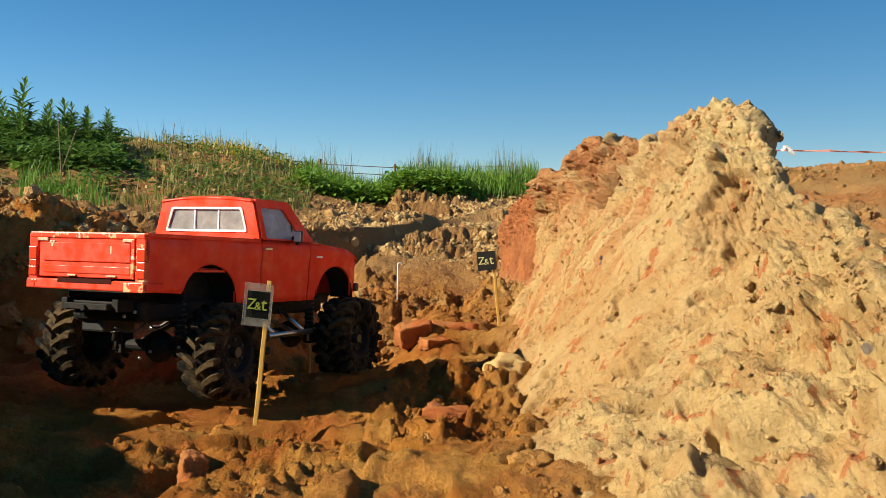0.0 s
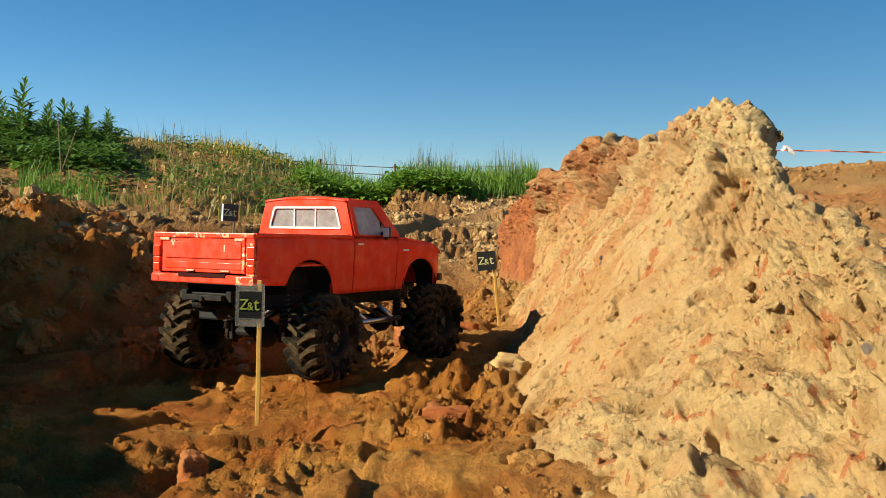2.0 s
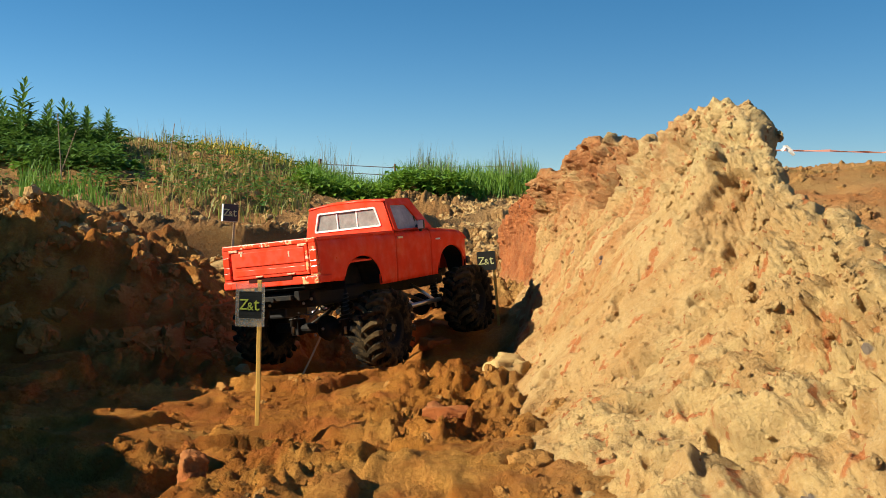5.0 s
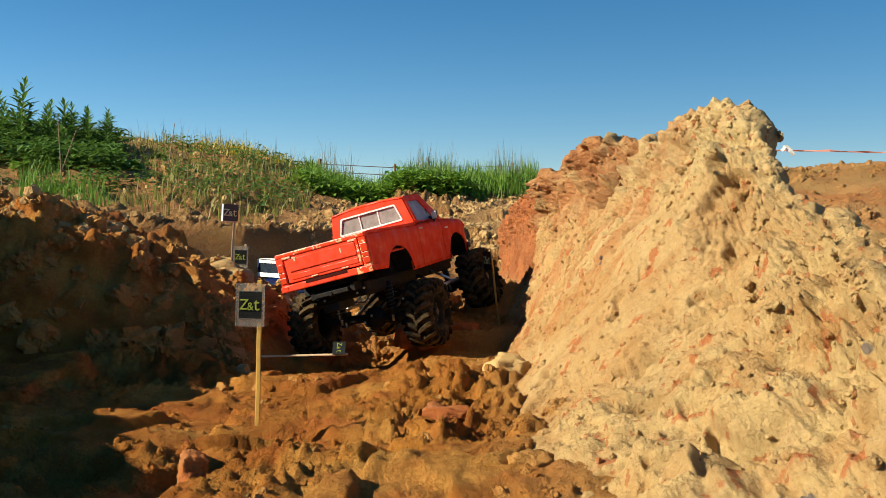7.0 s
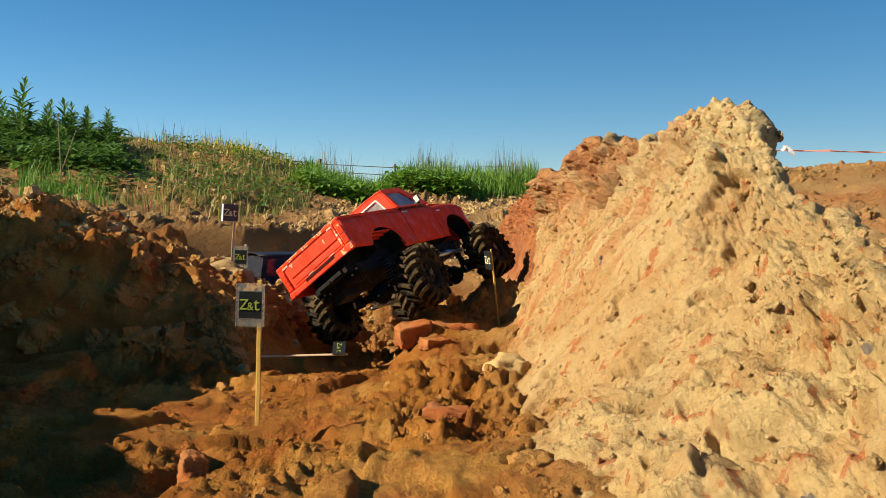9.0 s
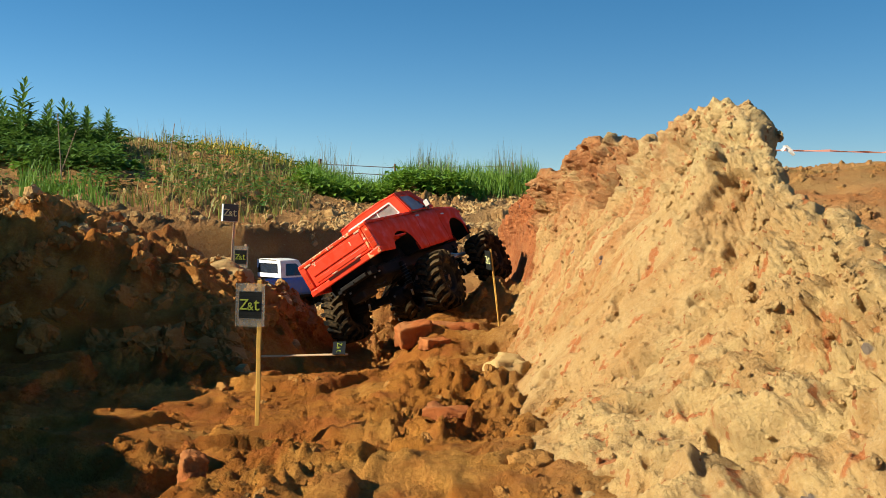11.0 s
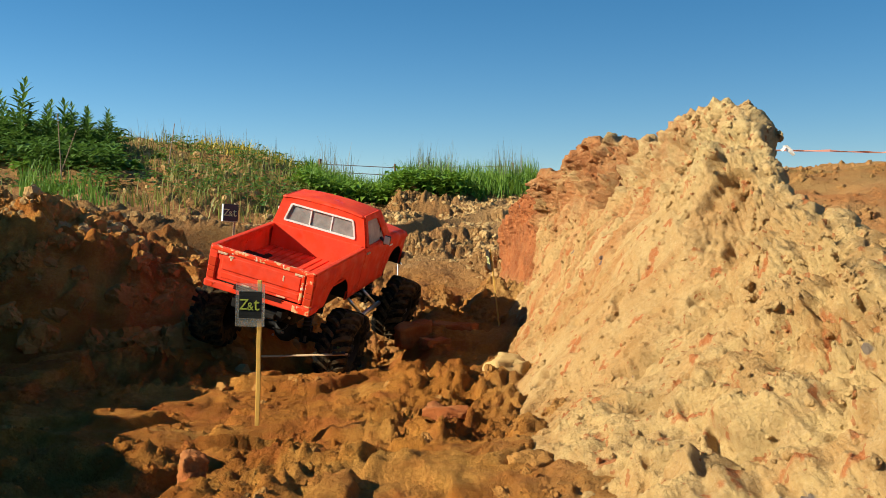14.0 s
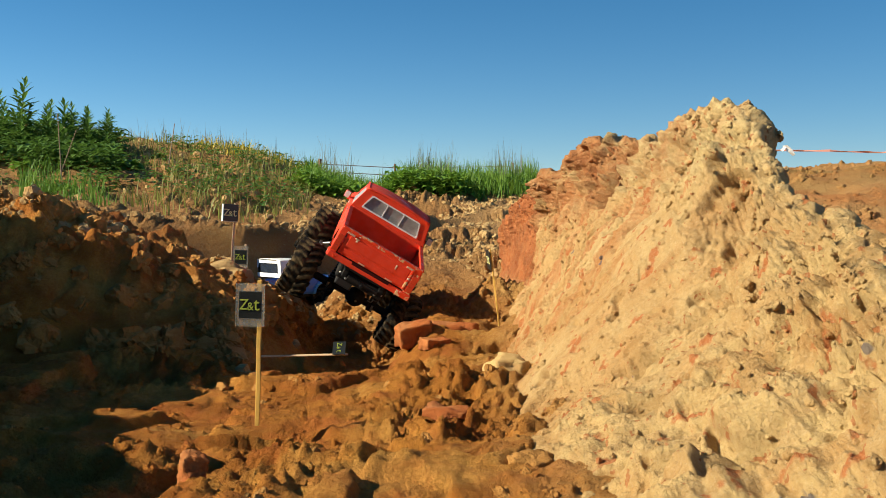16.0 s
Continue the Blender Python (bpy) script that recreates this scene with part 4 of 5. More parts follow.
# ---- the other two models in the cut ----
def small_vehicle(name, label, body_mat, cab_mat, arch_mat, glass, closed_back, wheel_r):
    """A smaller off-road model: x to its right, y ahead, origin under it on the ground."""
    V = thing(name, pose(0, 0, 0), label, "model truck")
    L, w, z0, z1, z2 = 0.42, 0.085, 0.075, 0.135, 0.192
    for sx in (-1, 1):
        bm = bmesh.new()
        rows = []
        for y in np.linspace(0, L, 70):
            b = z0
            for c in (0.085, 0.335):
                d = (y - c) / 0.05
                if abs(d) < 1:
                    b = max(b, z0 + 0.042 * math.sqrt(1 - d * d))
            t = float(np.interp(y, [0, 0.26, 0.40, 0.42], [z1, z1, z1 - 0.008, z1 - 0.018]))
            rows.append([(sx * (w + 0.002 * math.sin(math.pi * k / 6)), y, b + (t - b) * k / 6) for k in range(7)])
        sheet(bm, rows)
        part("body_side", bm, body_mat, V, smooth=True, thick=0.003)
        for c in (0.085, 0.335):
            bm = bmesh.new()
            last = None
            for k in range(15):
                a = math.pi * k / 14
                p = Vector((sx * (w + 0.003), c - 0.052 * math.cos(a), z0 + 0.044 * math.sin(a)))
                if last is not None:
                    tube(bm, last, p, 0.006, sides=8)
                last = p
            part("wheel_arch", bm, arch_mat, V, smooth=True)
    bm = bmesh.new()
    box(bm, (-w, 0.265, z1 - 0.014), (w, L - 0.004, z1 - 0.002))
    part("bonnet", bm, body_mat, V, bevel=0.004)
    bm = bmesh.new()
    box(bm, (-w, L - 0.010, z0), (w, L, z1 - 0.014))
    nose = part("nose_panel", bm, body_mat, V, bevel=0.003)
    for sx in (-1, 1):
        bm = bmesh.new()
        tube(bm, (sx * 0.06, L - 0.004, 0.105), (sx * 0.06, L + 0.003, 0.105), 0.011, sides=14)
        part("headlight", bm, LAMP_CLEAR, nose)
    bm = bmesh.new()
    box(bm, (-w, 0.0, z0), (w, 0.008, z1))
    part("tailgate", bm, body_mat, V, bevel=0.002)
    bm = bmesh.new()
    box(bm, (-w, 0.004, z1 - 0.035), (w, 0.15 if not closed_back else 0.05, z1 - 0.030))
    part("bed_floor", bm, body_mat, V)
    back = 0.010 if closed_back else 0.150
    frame_rows = [(back, z1), (back + (0.012 if closed_back else 0.004), z2), (0.225, z2), (0.272, z1)]
    inner = [(back + 0.016, z1 + 0.006), (back + 0.022, z2 - 0.010), (0.215, z2 - 0.010), (0.250, z1 + 0.006)]
    for sx in (-1, 1):
        bm = bmesh.new()
        q = lambda z: sx * (w - 0.012 * (z - z1) / (z2 - z1))
        ring(bm, [(q(z), y, z) for y, z in rounded(frame_rows, 0.004)], [(q(z), y, z) for y, z in rounded(inner, 0.004)])
        part("cab_side", bm, cab_mat, V, thick=0.003)
        bm = bmesh.new()
        loop_face(bm, [(q(z) - sx * 0.001, y, z) for y, z in inner])
        part("side_window", bm, glass, V, thick=0.0008)
    bm = bmesh.new()
    rows = []
    for y in np.linspace(back + 0.001, 0.228, 8):
        rows.append([(x, y, z2 + 0.006 * (1 - (abs(x) / 0.074) ** 3)) for x in np.linspace(-0.0735, 0.0735, 15)])
    sheet(bm, rows)
    part("roof", bm, cab_mat, V, smooth=True, thick=0.003)
    bm = bmesh.new()
    o = [(-w, z1), (-0.073, z2), (0.073, z2), (w, z1)]
    i = [(-w + 0.02, z1 + 0.014), (-0.058, z2 - 0.010), (0.058, z2 - 0.010), (w - 0.02, z1 + 0.014)]
    lean = lambda z: back + (0.012 if closed_back else 0.004) * (z - z1) / (z2 - z1)
    ring(bm, [(x, lean(z), z) for x, z in o], [(x, lean(z), z) for x, z in i])
    part("cab_back", bm, cab_mat, V, thick=0.003)
    bm = bmesh.new()
    loop_face(bm, [(x, lean(z) + 0.001, z) for x, z in i])
    part("rear_window", bm, glass, V, thick=0.0008)
    bm = bmesh.new()
    loop_face(bm, [(-0.071, 0.2255, z2 - 0.002), (0.071, 0.2255, z2 - 0.002), (w - 0.003, 0.2705, z1), (-w + 0.003, 0.2705, z1)])
    part("windscreen", bm, glass, V, thick=0.0008)
    bm = bmesh.new()
    box(bm, (-0.045, 0.01, z0 - 0.012), (0.045, L - 0.01, z0 + 0.012))
    for y in (0.085, 0.335):
        tube(bm, (-0.07, y, wheel_r), (0.07, y, wheel_r), 0.008)
    part("chassis", bm, BLACK, V)
    meshes = wheel_meshes(wheel_r, 0.042, 0.006, 16)
    wheels = [add_wheel(V, meshes, pose(x, y, wheel_r), x < 0) for x in (-0.082, 0.082) for y in (0.085, 0.335)]
    return V, wheels


BLUE_TRUCK, _ = small_vehicle("pickup_truck", "blue radio-controlled pickup truck with a white cab, parked in the cut", BLUE, WHITE, LIGHT_BLUE, GLASS_DARK, False, 0.05)
BLUE_TRUCK.matrix_basis = pose(-0.618, 2.93, -0.056, 0, 0, -46)
BLUE_TRUCK.scale = (0.87, 0.87, 0.87)
DARK_CAR, DARK_WHEELS = small_vehicle("off_road_car", "dark blue radio-controlled off-road car with white wheel arches", NAVY, NAVY, WHITE, GLASS_DARK, True, 0.05)
# ---- course markers ----
def letters(text, size, material, parent, m, extra=0.0004):
    cu = bpy.data.curves.new("lettering", "FONT")
    cu.body, cu.size, cu.align_x, cu.align_y, cu.extrude = text, size, "CENTER", "CENTER", extra
    tmp = new("lettering_source", cu)
    me = bpy.data.meshes.new_from_object(tmp)
    bpy.data.objects.remove(tmp)
    me.materials.clear()
    me.materials.append(material)
    ob = new("lettering", me)
    ob.parent = parent
    ob.matrix_basis = m
    return ob


def marker(m, tall, wood, film, label, card_w=0.028, card_h=0.033, box_like=False, letter=None, stake_w=0.0024):
    S = thing("marker_stake", m, label, "course marker", "course marker stakes")
    bm = bmesh.new()
    box(bm, (-stake_w, -stake_w * 0.6, -0.03), (stake_w, stake_w * 0.6, tall))
    bmesh.ops.subdivide_edges(bm, edges=bm.edges, cuts=3)
    for v in bm.verts:
        v.co.x += 0.0006 * math.sin(v.co.z * 70)
    part("stake", bm, wood, S, "thin wooden stake", bevel=0.0006)
    x0, x1 = -card_w * 0.88, card_w * 0.12
    zc = tall - 0.004 - (0.026 if film else card_h / 2)
    d = 0.014 if box_like else 0.0008
    if film:
        bm = bmesh.new()
        box(bm, (x0 - 0.0035, -0.0042, zc - 0.026), (x1 + 0.003, -0.0036, zc + 0.026))
        f = part("film", bm, PLASTIC, S, "clear plastic sleeve")
        bm = bmesh.new()
        for a, b in (((x0 - 0.0038, zc - 0.026), (x0 - 0.0030, zc + 0.026)), ((x1 + 0.0024, zc - 0.026), (x1 + 0.0032, zc + 0.026)), ((x0, zc + 0.0165), (x1, zc + 0.0175)), ((x0, zc - 0.0172), (x1, zc - 0.0164))):
            box(bm, (a[0], -0.0046, a[1]), (b[0], -0.0034, b[1]))
        part("seam", bm, PLASTIC, f, "pale welded seam")
    bm = bmesh.new()
    box(bm, (x0, -0.0034 - d, zc - card_h / 2), (x1, -0.0030, zc + card_h / 2))
    card = part("card", bm, WHITE if box_like else CARD, S, "small card", bevel=0.0004)
    if box_like:
        bm = bmesh.new()
        box(bm, (x0 + 0.0015, -0.0042 - d, zc - card_h / 2 + 0.001), (x1, -0.0030 - d, zc + card_h / 2))
        part("front", bm, CARD, card, "black printed front")
    c = (x0 + x1) / 2
    front = -0.0038 - d - (0.0008 if box_like else (0.0004 if film else 0))
    for text, size, dx, dz in (("Z", card_h * 0.56, -card_w * 0.27, 0.0), ("&", card_h * 0.42, 0.0, -card_h * 0.06), ("t", card_h * 0.68, card_w * 0.27, card_h * 0.02)):
        letters(text, size, letter or LETTER, card, Matrix.Translation((c + dx, front, zc + dz)) @ pose(0, 0, 0, 90, 0, 0))
    return S


NEAR_STAND = pose(-0.2245, 1.22, 0.017, 0, 1.5, 0)
RIGHT_STAND = pose(0.118, 2.13, 0.014, 0, -5.0, 0)
UPRIGHT = pose(-0.238, 1.80, -0.015, 0, 0.5, 0)
FLAT = pose(-0.289, 1.735, 0.001, 0, 88.5, 0) @ pose(0, 0, 0, 0, 0, -50)
STAKE_NEAR = marker(NEAR_STAND, 0.147, WOOD, True, "yellow wooden stake with a black lettered card in a clear sleeve", stake_w=0.0026)
STAKE_RIGHT = marker(RIGHT_STAND, 0.160, WOOD, False, "yellow stake with a black lettered card beside the bank", card_w=0.039, card_h=0.040, letter=LETTER_PALE)
STAKE_FALLEN = marker(UPRIGHT, 0.125, WOOD_PALE, False, "pale stake with a black card, knocked over in the hollow", card_w=0.030, card_h=0.022, stake_w=0.0017)
marker(pose(-0.503, 2.40, 0.116, 0, 4.0, 24), 0.158, WOOD_PALE, False, "pale stake with a boxy black and white card", card_w=0.036, card_h=0.041, box_like=True, letter=LETTER_PALE)
marker(pose(-0.466, 2.38, 0.114, 0, 2.0, 0), 0.062, WOOD_PALE, True, "short stake with a black lettered card in a clear sleeve")

peg = thing("wire_peg", pose(-0.118, 2.60, 0.012), "thin white wire peg with a hooked top", "peg")
bm = bmesh.new()
tube(bm, (0, 0, -0.02), (0.0015, 0, 0.106), 0.0017)
for k in range(6):
    a, b = math.pi * k / 6, math.pi * (k + 1) / 6
    tube(bm, (0.0065 - 0.005 * math.cos(a), 0, 0.106 + 0.005 * math.sin(a)), (0.0065 - 0.005 * math.cos(b), 0, 0.106 + 0.005 * math.sin(b)), 0.0017, sides=6)
part("hook", bm, WHITE, peg, smooth=True)


# ---- bricks and stones in the mud ----
def rubble(name, size, m, material, label, category, seed, round_=0.25, group=""):
    bm = bmesh.new()
    bmesh.ops.create_cube(bm, size=1)
    bmesh.ops.subdivide_edges(bm, edges=bm.edges, cuts=9, use_grid_fill=True)
    V = np.array([v.co for v in bm.verts])
    n = V / np.linalg.norm(V, axis=1)[:, None] * 0.62
    V = V * (1 - round_) + n * round_
    V = V * np.array(size)
    s = max(size)
    d = (0.10 + 0.05 * (material is not BRICK)) * s * fbm(V[:, 0] + seed, V[:, 1], V[:, 2], 2.2 / s, 4, 0.6, seed=seed) + 0.05 * s * (lumps(V[:, 0] + seed, V[:, 1], V[:, 2], 4 / s, seed) - 0.6)
    V = V + n / 0.62 * d[:, None]
    for v, p in zip(bm.verts, V):
        v.co = p
    ob = new(name, finish(name, bm, material, True))
    ob.matrix_basis = m
    return tagged(ob, label, category, group)


rubble("brick", (0.070, 0.05, 0.042), pose(-0.060, 2.02, 0.004, 5, -8, 20), BRICK, "broken orange brick half sunk in the mud", "brick", 3, group="broken bricks")
rubble("brick", (0.098, 0.05, 0.036), pose(0.020, 2.06, 0.006, 4, 5, -8), BRICK, "long broken orange brick in the mud", "brick", 7, group="broken bricks")
rubble("brick", (0.05, 0.04, 0.024), pose(-0.018, 1.96, -0.008, 0, 4, 30), BRICK, "small broken piece of orange brick", "brick", 11, group="broken bricks")
rubble("brick", (0.054, 0.050, 0.011), pose(0.006, 1.225, 0.003, -4, 3, -14), BRICK, "flat orange brick shard lying on the clay", "brick", 15, 0.15, group="broken bricks")
rubble("brick", (0.026, 0.024, 0.050), pose(-0.232, 0.925, -0.002, 0, 14, 20), BRICK, "pointed red brick shard standing in the mud", "brick", 19, 0.35, group="broken bricks")
rubble("clod", (0.0585, 0.0525, 0.045), pose(0.100, 1.52, 0.004, 0, 0, 15), CLOD_PALE, "big sandy clod at the foot of the bank", "clod", 23, 0.7, group="big clods")
rubble("clod", (0.07, 0.06, 0.05), pose(-0.555, 2.06, 0.03, 0, 0, 40), CLOD, "big brown clod at the foot of the heap", "clod", 27, 0.7, group="big clods")
rubble("clod", (0.13, 0.10, 0.055), pose(-0.52, 2.37, 0.085, 0, 0, 0), CLOD_FAR, "sandy hump of spoil under the stakes", "clod", 43, 0.5, group="big clods")
rubble("clod", (0.0496, 0.044, 0.0352), pose(0.085, 0.93, 0.004, 0, 0, 60), CLOD, "reddish clod against the bank", "clod", 47, 0.7, group="big clods")


# ---- barrier tape and fence far off ----
tape = thing("barrier_tape", pose(2.3, 6.0, 0.0), "faded red barrier tape strung on the slope", "barrier tape")
bm = bmesh.new()
pts = [Vector((-0.9 + 0.08 * k, 0.02 * math.sin(k), 0.655 - 0.012 * k / 20 - 0.02 * math.sin(math.pi * k / 40))) for k in range(41)]
sheet(bm, [[p + Vector((0, 0.0055 * math.cos(2.4 * k), 0.0055 * math.sin(2.4 * k))), p, p - Vector((0, 0.0055 * math.cos(2.4 * k), 0.0075))] for k, p in enumerate(pts)])
part("band", bm, TAPE_RED, tape, thick=0.003)
bm = bmesh.new()
sheet(bm, [[(-0.30, -0.02, 0.66), (-0.275, -0.03, 0.665)], [(-0.275, -0.025, 0.63), (-0.245, -0.03, 0.64)], [(-0.235, -0.02, 0.60), (-0.225, -0.03, 0.61)]])
sheet(bm, [[(-0.29, -0.02, 0.655), (-0.28, -0.03, 0.65)], [(-0.315, -0.025, 0.635), (-0.30, -0.03, 0.625)]])
part("knot", bm, WHITE, tape, "loose knotted tail", thick=0.002)
for x in (-0.95, 2.3):
    bm = bmesh.new()
    tube(bm, (x, 0, -0.2), (x, 0, 0.68), 0.015, sides=8)
    part("post", bm, RUST, tape)

fence = thing("wire_fence", pose(-1.0, 8.0, 0.0), "thin wire fence with a rusty red post", "fence")
for x, top in ((0.03, 0.70), (0.62, 0.66), (1.55, 0.67), (-1.6, 0.9)):
    bm = bmesh.new()
    tube(bm, (x, 0, 0.1), (x, 0, top), 0.014 if x < 0.5 else 0.008, sides=8)
    part("post", bm, RUST, fence)
for z in (0.66, 0.60):
    bm = bmesh.new()
    for a, b in (((-1.6, 0, z + 0.15), (0.03, 0, z + 0.0)), ((0.03, 0, z), (0.62, 0, z - 0.03)), ((0.62, 0, z - 0.03), (1.55, 0, z - 0.02))):
        tube(bm, a, b, 0.0035, sides=5)
    part("wire", bm, WIRE, fence)
# ---- plants ----
def mesh_from(name, verts, faces, materials, slots=None):
    me = bpy.data.meshes.new(name)
    me.from_pydata(verts, [], faces)
    for m in materials:
        me.materials.append(m)
    if slots is not None:
        me.polygons.foreach_set("material_index", np.array(slots, np.int32))
    me.update()
    return me


def leaf_quads(V, F, base, way, up, length, width, droop=0.3, steps=3):
    """A lance-shaped leaf, folded along its midrib and drooping."""
    way, up = Vector(way).normalized(), Vector(up)
    side = way.cross(up).normalized()
    up = side.cross(way)
    n = len(V)
    for k in range(steps + 1):
        s = k / steps
        w = width * math.sin(math.pi * min(0.08 + s * 0.92, 1.0)) ** 0.8 * 0.5
        p = Vector(base) + way * (length * s) - Vector((0, 0, 1)) * (droop * length * s * s)
        V += [p + side * w + up * (w * 0.35), p, p - side * w + up * (w * 0.35)]
    for k in range(steps):
        a = n + 3 * k
        F += [(a, a + 1, a + 4, a + 3), (a + 1, a + 2, a + 5, a + 4)]


def tall_weed(seed, height):
    rnd = random.Random(seed)
    W = thing("tall_weed", pose(0, 0, 0), "tall leafy green weed on the slope", "weed", "tall weeds on the slope")
    V, F = [], []
    bm = bmesh.new()
    p, lean = Vector((0, 0, -0.03)), Vector((rnd.uniform(-0.12, 0.12), rnd.uniform(-0.1, 0.1), 1))
    pts = [p]
    for k in range(8):
        pts.append(pts[-1] + lean.normalized() * (height + 0.03) / 8)
        lean += Vector((rnd.uniform(-0.08, 0.08), rnd.uniform(-0.08, 0.08), 0))
    for k in range(8):
        tube(bm, pts[k], pts[k + 1], 0.0045 * (1 - k / 10), 0.0045 * (1 - (k + 1) / 10), 6)
    part("stem", bm, STEM, W)
    n = int(30 + height * 40)
    for k in range(n):
        s = (k + 0.5) / n
        q = s * 8
        i = min(int(q), 7)
        base = pts[i].lerp(pts[i + 1], q - i)
        a = k * 2.4 + rnd.uniform(-0.3, 0.3)
        lift = 0.25 + 1.3 * s ** 3
        ln = (0.150 - 0.085 * s ** 2) * rnd.uniform(0.75, 1.2) * height / 0.42
        leaf_quads(V, F, base, (math.cos(a), math.sin(a), lift), (0, 0, 1), ln, ln * 0.30, 0.35 * (1 - s))
    for k in range(int(5 + height * 12)):
        a, s = rnd.uniform(0, 6.28), rnd.uniform(0.25, 0.75)
        base = pts[int(s * 8)]
        tip = base + Vector((math.cos(a) * 0.07, math.sin(a) * 0.07, 0.09)) * height / 0.42
        for j in range(9):
            u = (j + 1) / 9
            b = a + j * 2.4
            leaf_quads(V, F, base.lerp(tip, u), (math.cos(b), math.sin(b), 0.7), (0, 0, 1), 0.065 * height / 0.42, 0.017, 0.2)
    ob = new("foliage", mesh_from("foliage", V, F, [LEAF]))
    ob.parent = W
    return W


rnd = random.Random(4)
weeds = [tall_weed(10 + k, h) for k, h in enumerate((0.30, 0.36, 0.26, 0.33))]
spots = [(-2.08, 5.0, 0.43), (-1.855, 5.0, 0.36), (-1.68, 5.05, 0.27), (-1.97, 5.1, 0.30), (-2.17, 5.0, 0.30), (-2.24, 5.1, 0.34), (-1.90, 4.9, 0.27), (-1.79, 5.1, 0.29), (-1.73, 5.0, 0.25), (-2.02, 4.85, 0.27),
         (-2.30, 5.2, 0.30), (-2.14, 4.8, 0.24), (-2.06, 5.3, 0.27), (-1.93, 5.3, 0.26), (-1.84, 4.85, 0.22), (-2.26, 4.75, 0.22), (-1.77, 5.35, 0.24), (-2.4, 5.1, 0.34), (-2.10, 4.7, 0.20), (-1.98, 4.75, 0.20), (-1.88, 5.4, 0.24), (-1.64, 4.95, 0.18)]
for k, (x, y, h) in enumerate(spots):
    src = weeds[k % 4]
    s = 0.74 * h / (0.30, 0.36, 0.26, 0.33)[k % 4]
    m = Matrix.Translation((x, y, float(ground_z(x, y)))) @ Matrix.Rotation(k * 2.1, 4, "Z")
    if k < 4:
        src.matrix_basis = m
        src.scale = (s, s, s)
    else:
        c = copy_thing(src, m)
        c.scale = (s, s, s)


def broad_leaf_plant(x, y, size, n, seed, label="low broad-leaved plant with bright leaves"):
    r = random.Random(seed)
    V, F = [], []
    for k in range(n):
        a = k * 2.4 + r.uniform(-0.4, 0.4)
        leaf_quads(V, F, (0, 0, 0.01), (math.cos(a), math.sin(a), r.uniform(0.2, 1.3)), (0, 0, 1), size * r.uniform(0.7, 1.1), size * 0.5, 0.5)
    ob = new("leafy_plant", mesh_from("leafy_plant", V, F, [LEAF_BRIGHT]))
    ob.matrix_basis = Matrix.Translation((x, y, float(ground_z(x, y))))
    return tagged(ob, label, "plant", "low broad-leaved plants")


for k, (px, y, size) in enumerate([(-0.310, 4.6, 0.12), (-0.300, 4.8, 0.10), (-0.317, 4.75, 0.10), (-0.373, 3.9, 0.07), (-0.386, 4.05, 0.06), (-0.43, 4.7, 0.09), (-0.28, 5.2, 0.08), (-0.335, 5.0, 0.07), (-0.415, 4.3, 0.08), (-0.39, 3.7, 0.06)]):
    broad_leaf_plant(px * y, y, size, 14, 60 + k)


def blades(name, places, length, width, material, label, category, lean=0.35, seed=1, segments=2):
    """Many bent blades joined into one mesh."""
    r = np.random.RandomState(seed)
    n = len(places)
    base = np.array(places)
    a = r.uniform(0, 2 * np.pi, n)
    ln = length * r.uniform(0.55, 1.25, n)
    le = lean * r.uniform(0.1, 1.4, n)
    out = np.stack([np.cos(a), np.sin(a), a * 0], -1)
    b = a + np.pi / 2 + r.uniform(-0.6, 0.6, n)
    side = np.stack([np.cos(b), np.sin(b), b * 0], -1) * (width * r.uniform(0.6, 1.3, n))[:, None]
    rows = []
    for k in range(segments + 1):
        s = k / segments
        c = base + out * (le * ln * s * s)[:, None]
        c[:, 2] += ln * s * (1 - 0.25 * le * s)
        w = (1 - s) ** 0.7 * 0.5 + 0.02
        rows += [c - side * w, c + side * w]
    V = np.stack(rows, 1).reshape(-1, 3)
    m = 2 * (segments + 1)
    F = []
    for k in range(segments):
        q = np.array([2 * k, 2 * k + 1, 2 * k + 3, 2 * k + 2])
        F.append(np.arange(n)[:, None] * m + q[None, :])
    F = np.concatenate(F)
    me = bpy.data.meshes.new(name)
    me.from_pydata(V.tolist(), [], F.tolist())
    me.materials.append(material)
    return tagged(new(name, me), label, category, kind="stuff")


def scatter(n, slope_lo, slope_hi, y0, y1, seed, clump=0.0, keep=0.0):
    """Places on the ground between two sight lines x / y, clumped."""
    r = np.random.RandomState(seed)
    y = r.uniform(y0, y1, n * 4)
    x = r.uniform(slope_lo, slope_hi, n * 4) * y
    if clump:
        f = fbm(x, y, x * 0, clump, 3, seed=seed)
        ok = f > keep
        x, y = x[ok], y[ok]
    x, y = x[:n], y[:n]
    return np.stack([x, y, ground_z(x, y) - 0.01], -1)


# the green band behind the far bank, its tall seed heads, and the thin growth on the slope
blades("grass", scatter(9000, -0.135, 0.095, 4.75, 7.0, 1), 0.13, 0.008, GRASS, "dense green grass behind the far bank", "grass", 0.5, 2)
blades("grass", scatter(2600, -0.06, 0.09, 5.2, 6.8, 3, 1.5, -0.1), 0.20, 0.006, GRASS, "tall green grass behind the far bank", "grass", 0.3, 4)
tufts = np.concatenate([scatter(n, lo, hi, 5.6, 7.0, seed) for n, lo, hi, seed in ((90, -0.124, -0.088, 5), (150, -0.026, 0.010, 15), (150, 0.044, 0.082, 17), (70, -0.12, 0.09, 19))])
blades("grass", tufts, 0.27, 0.0042, SEED, "tall grey-green grass in seed", "grass", 0.2, 6)
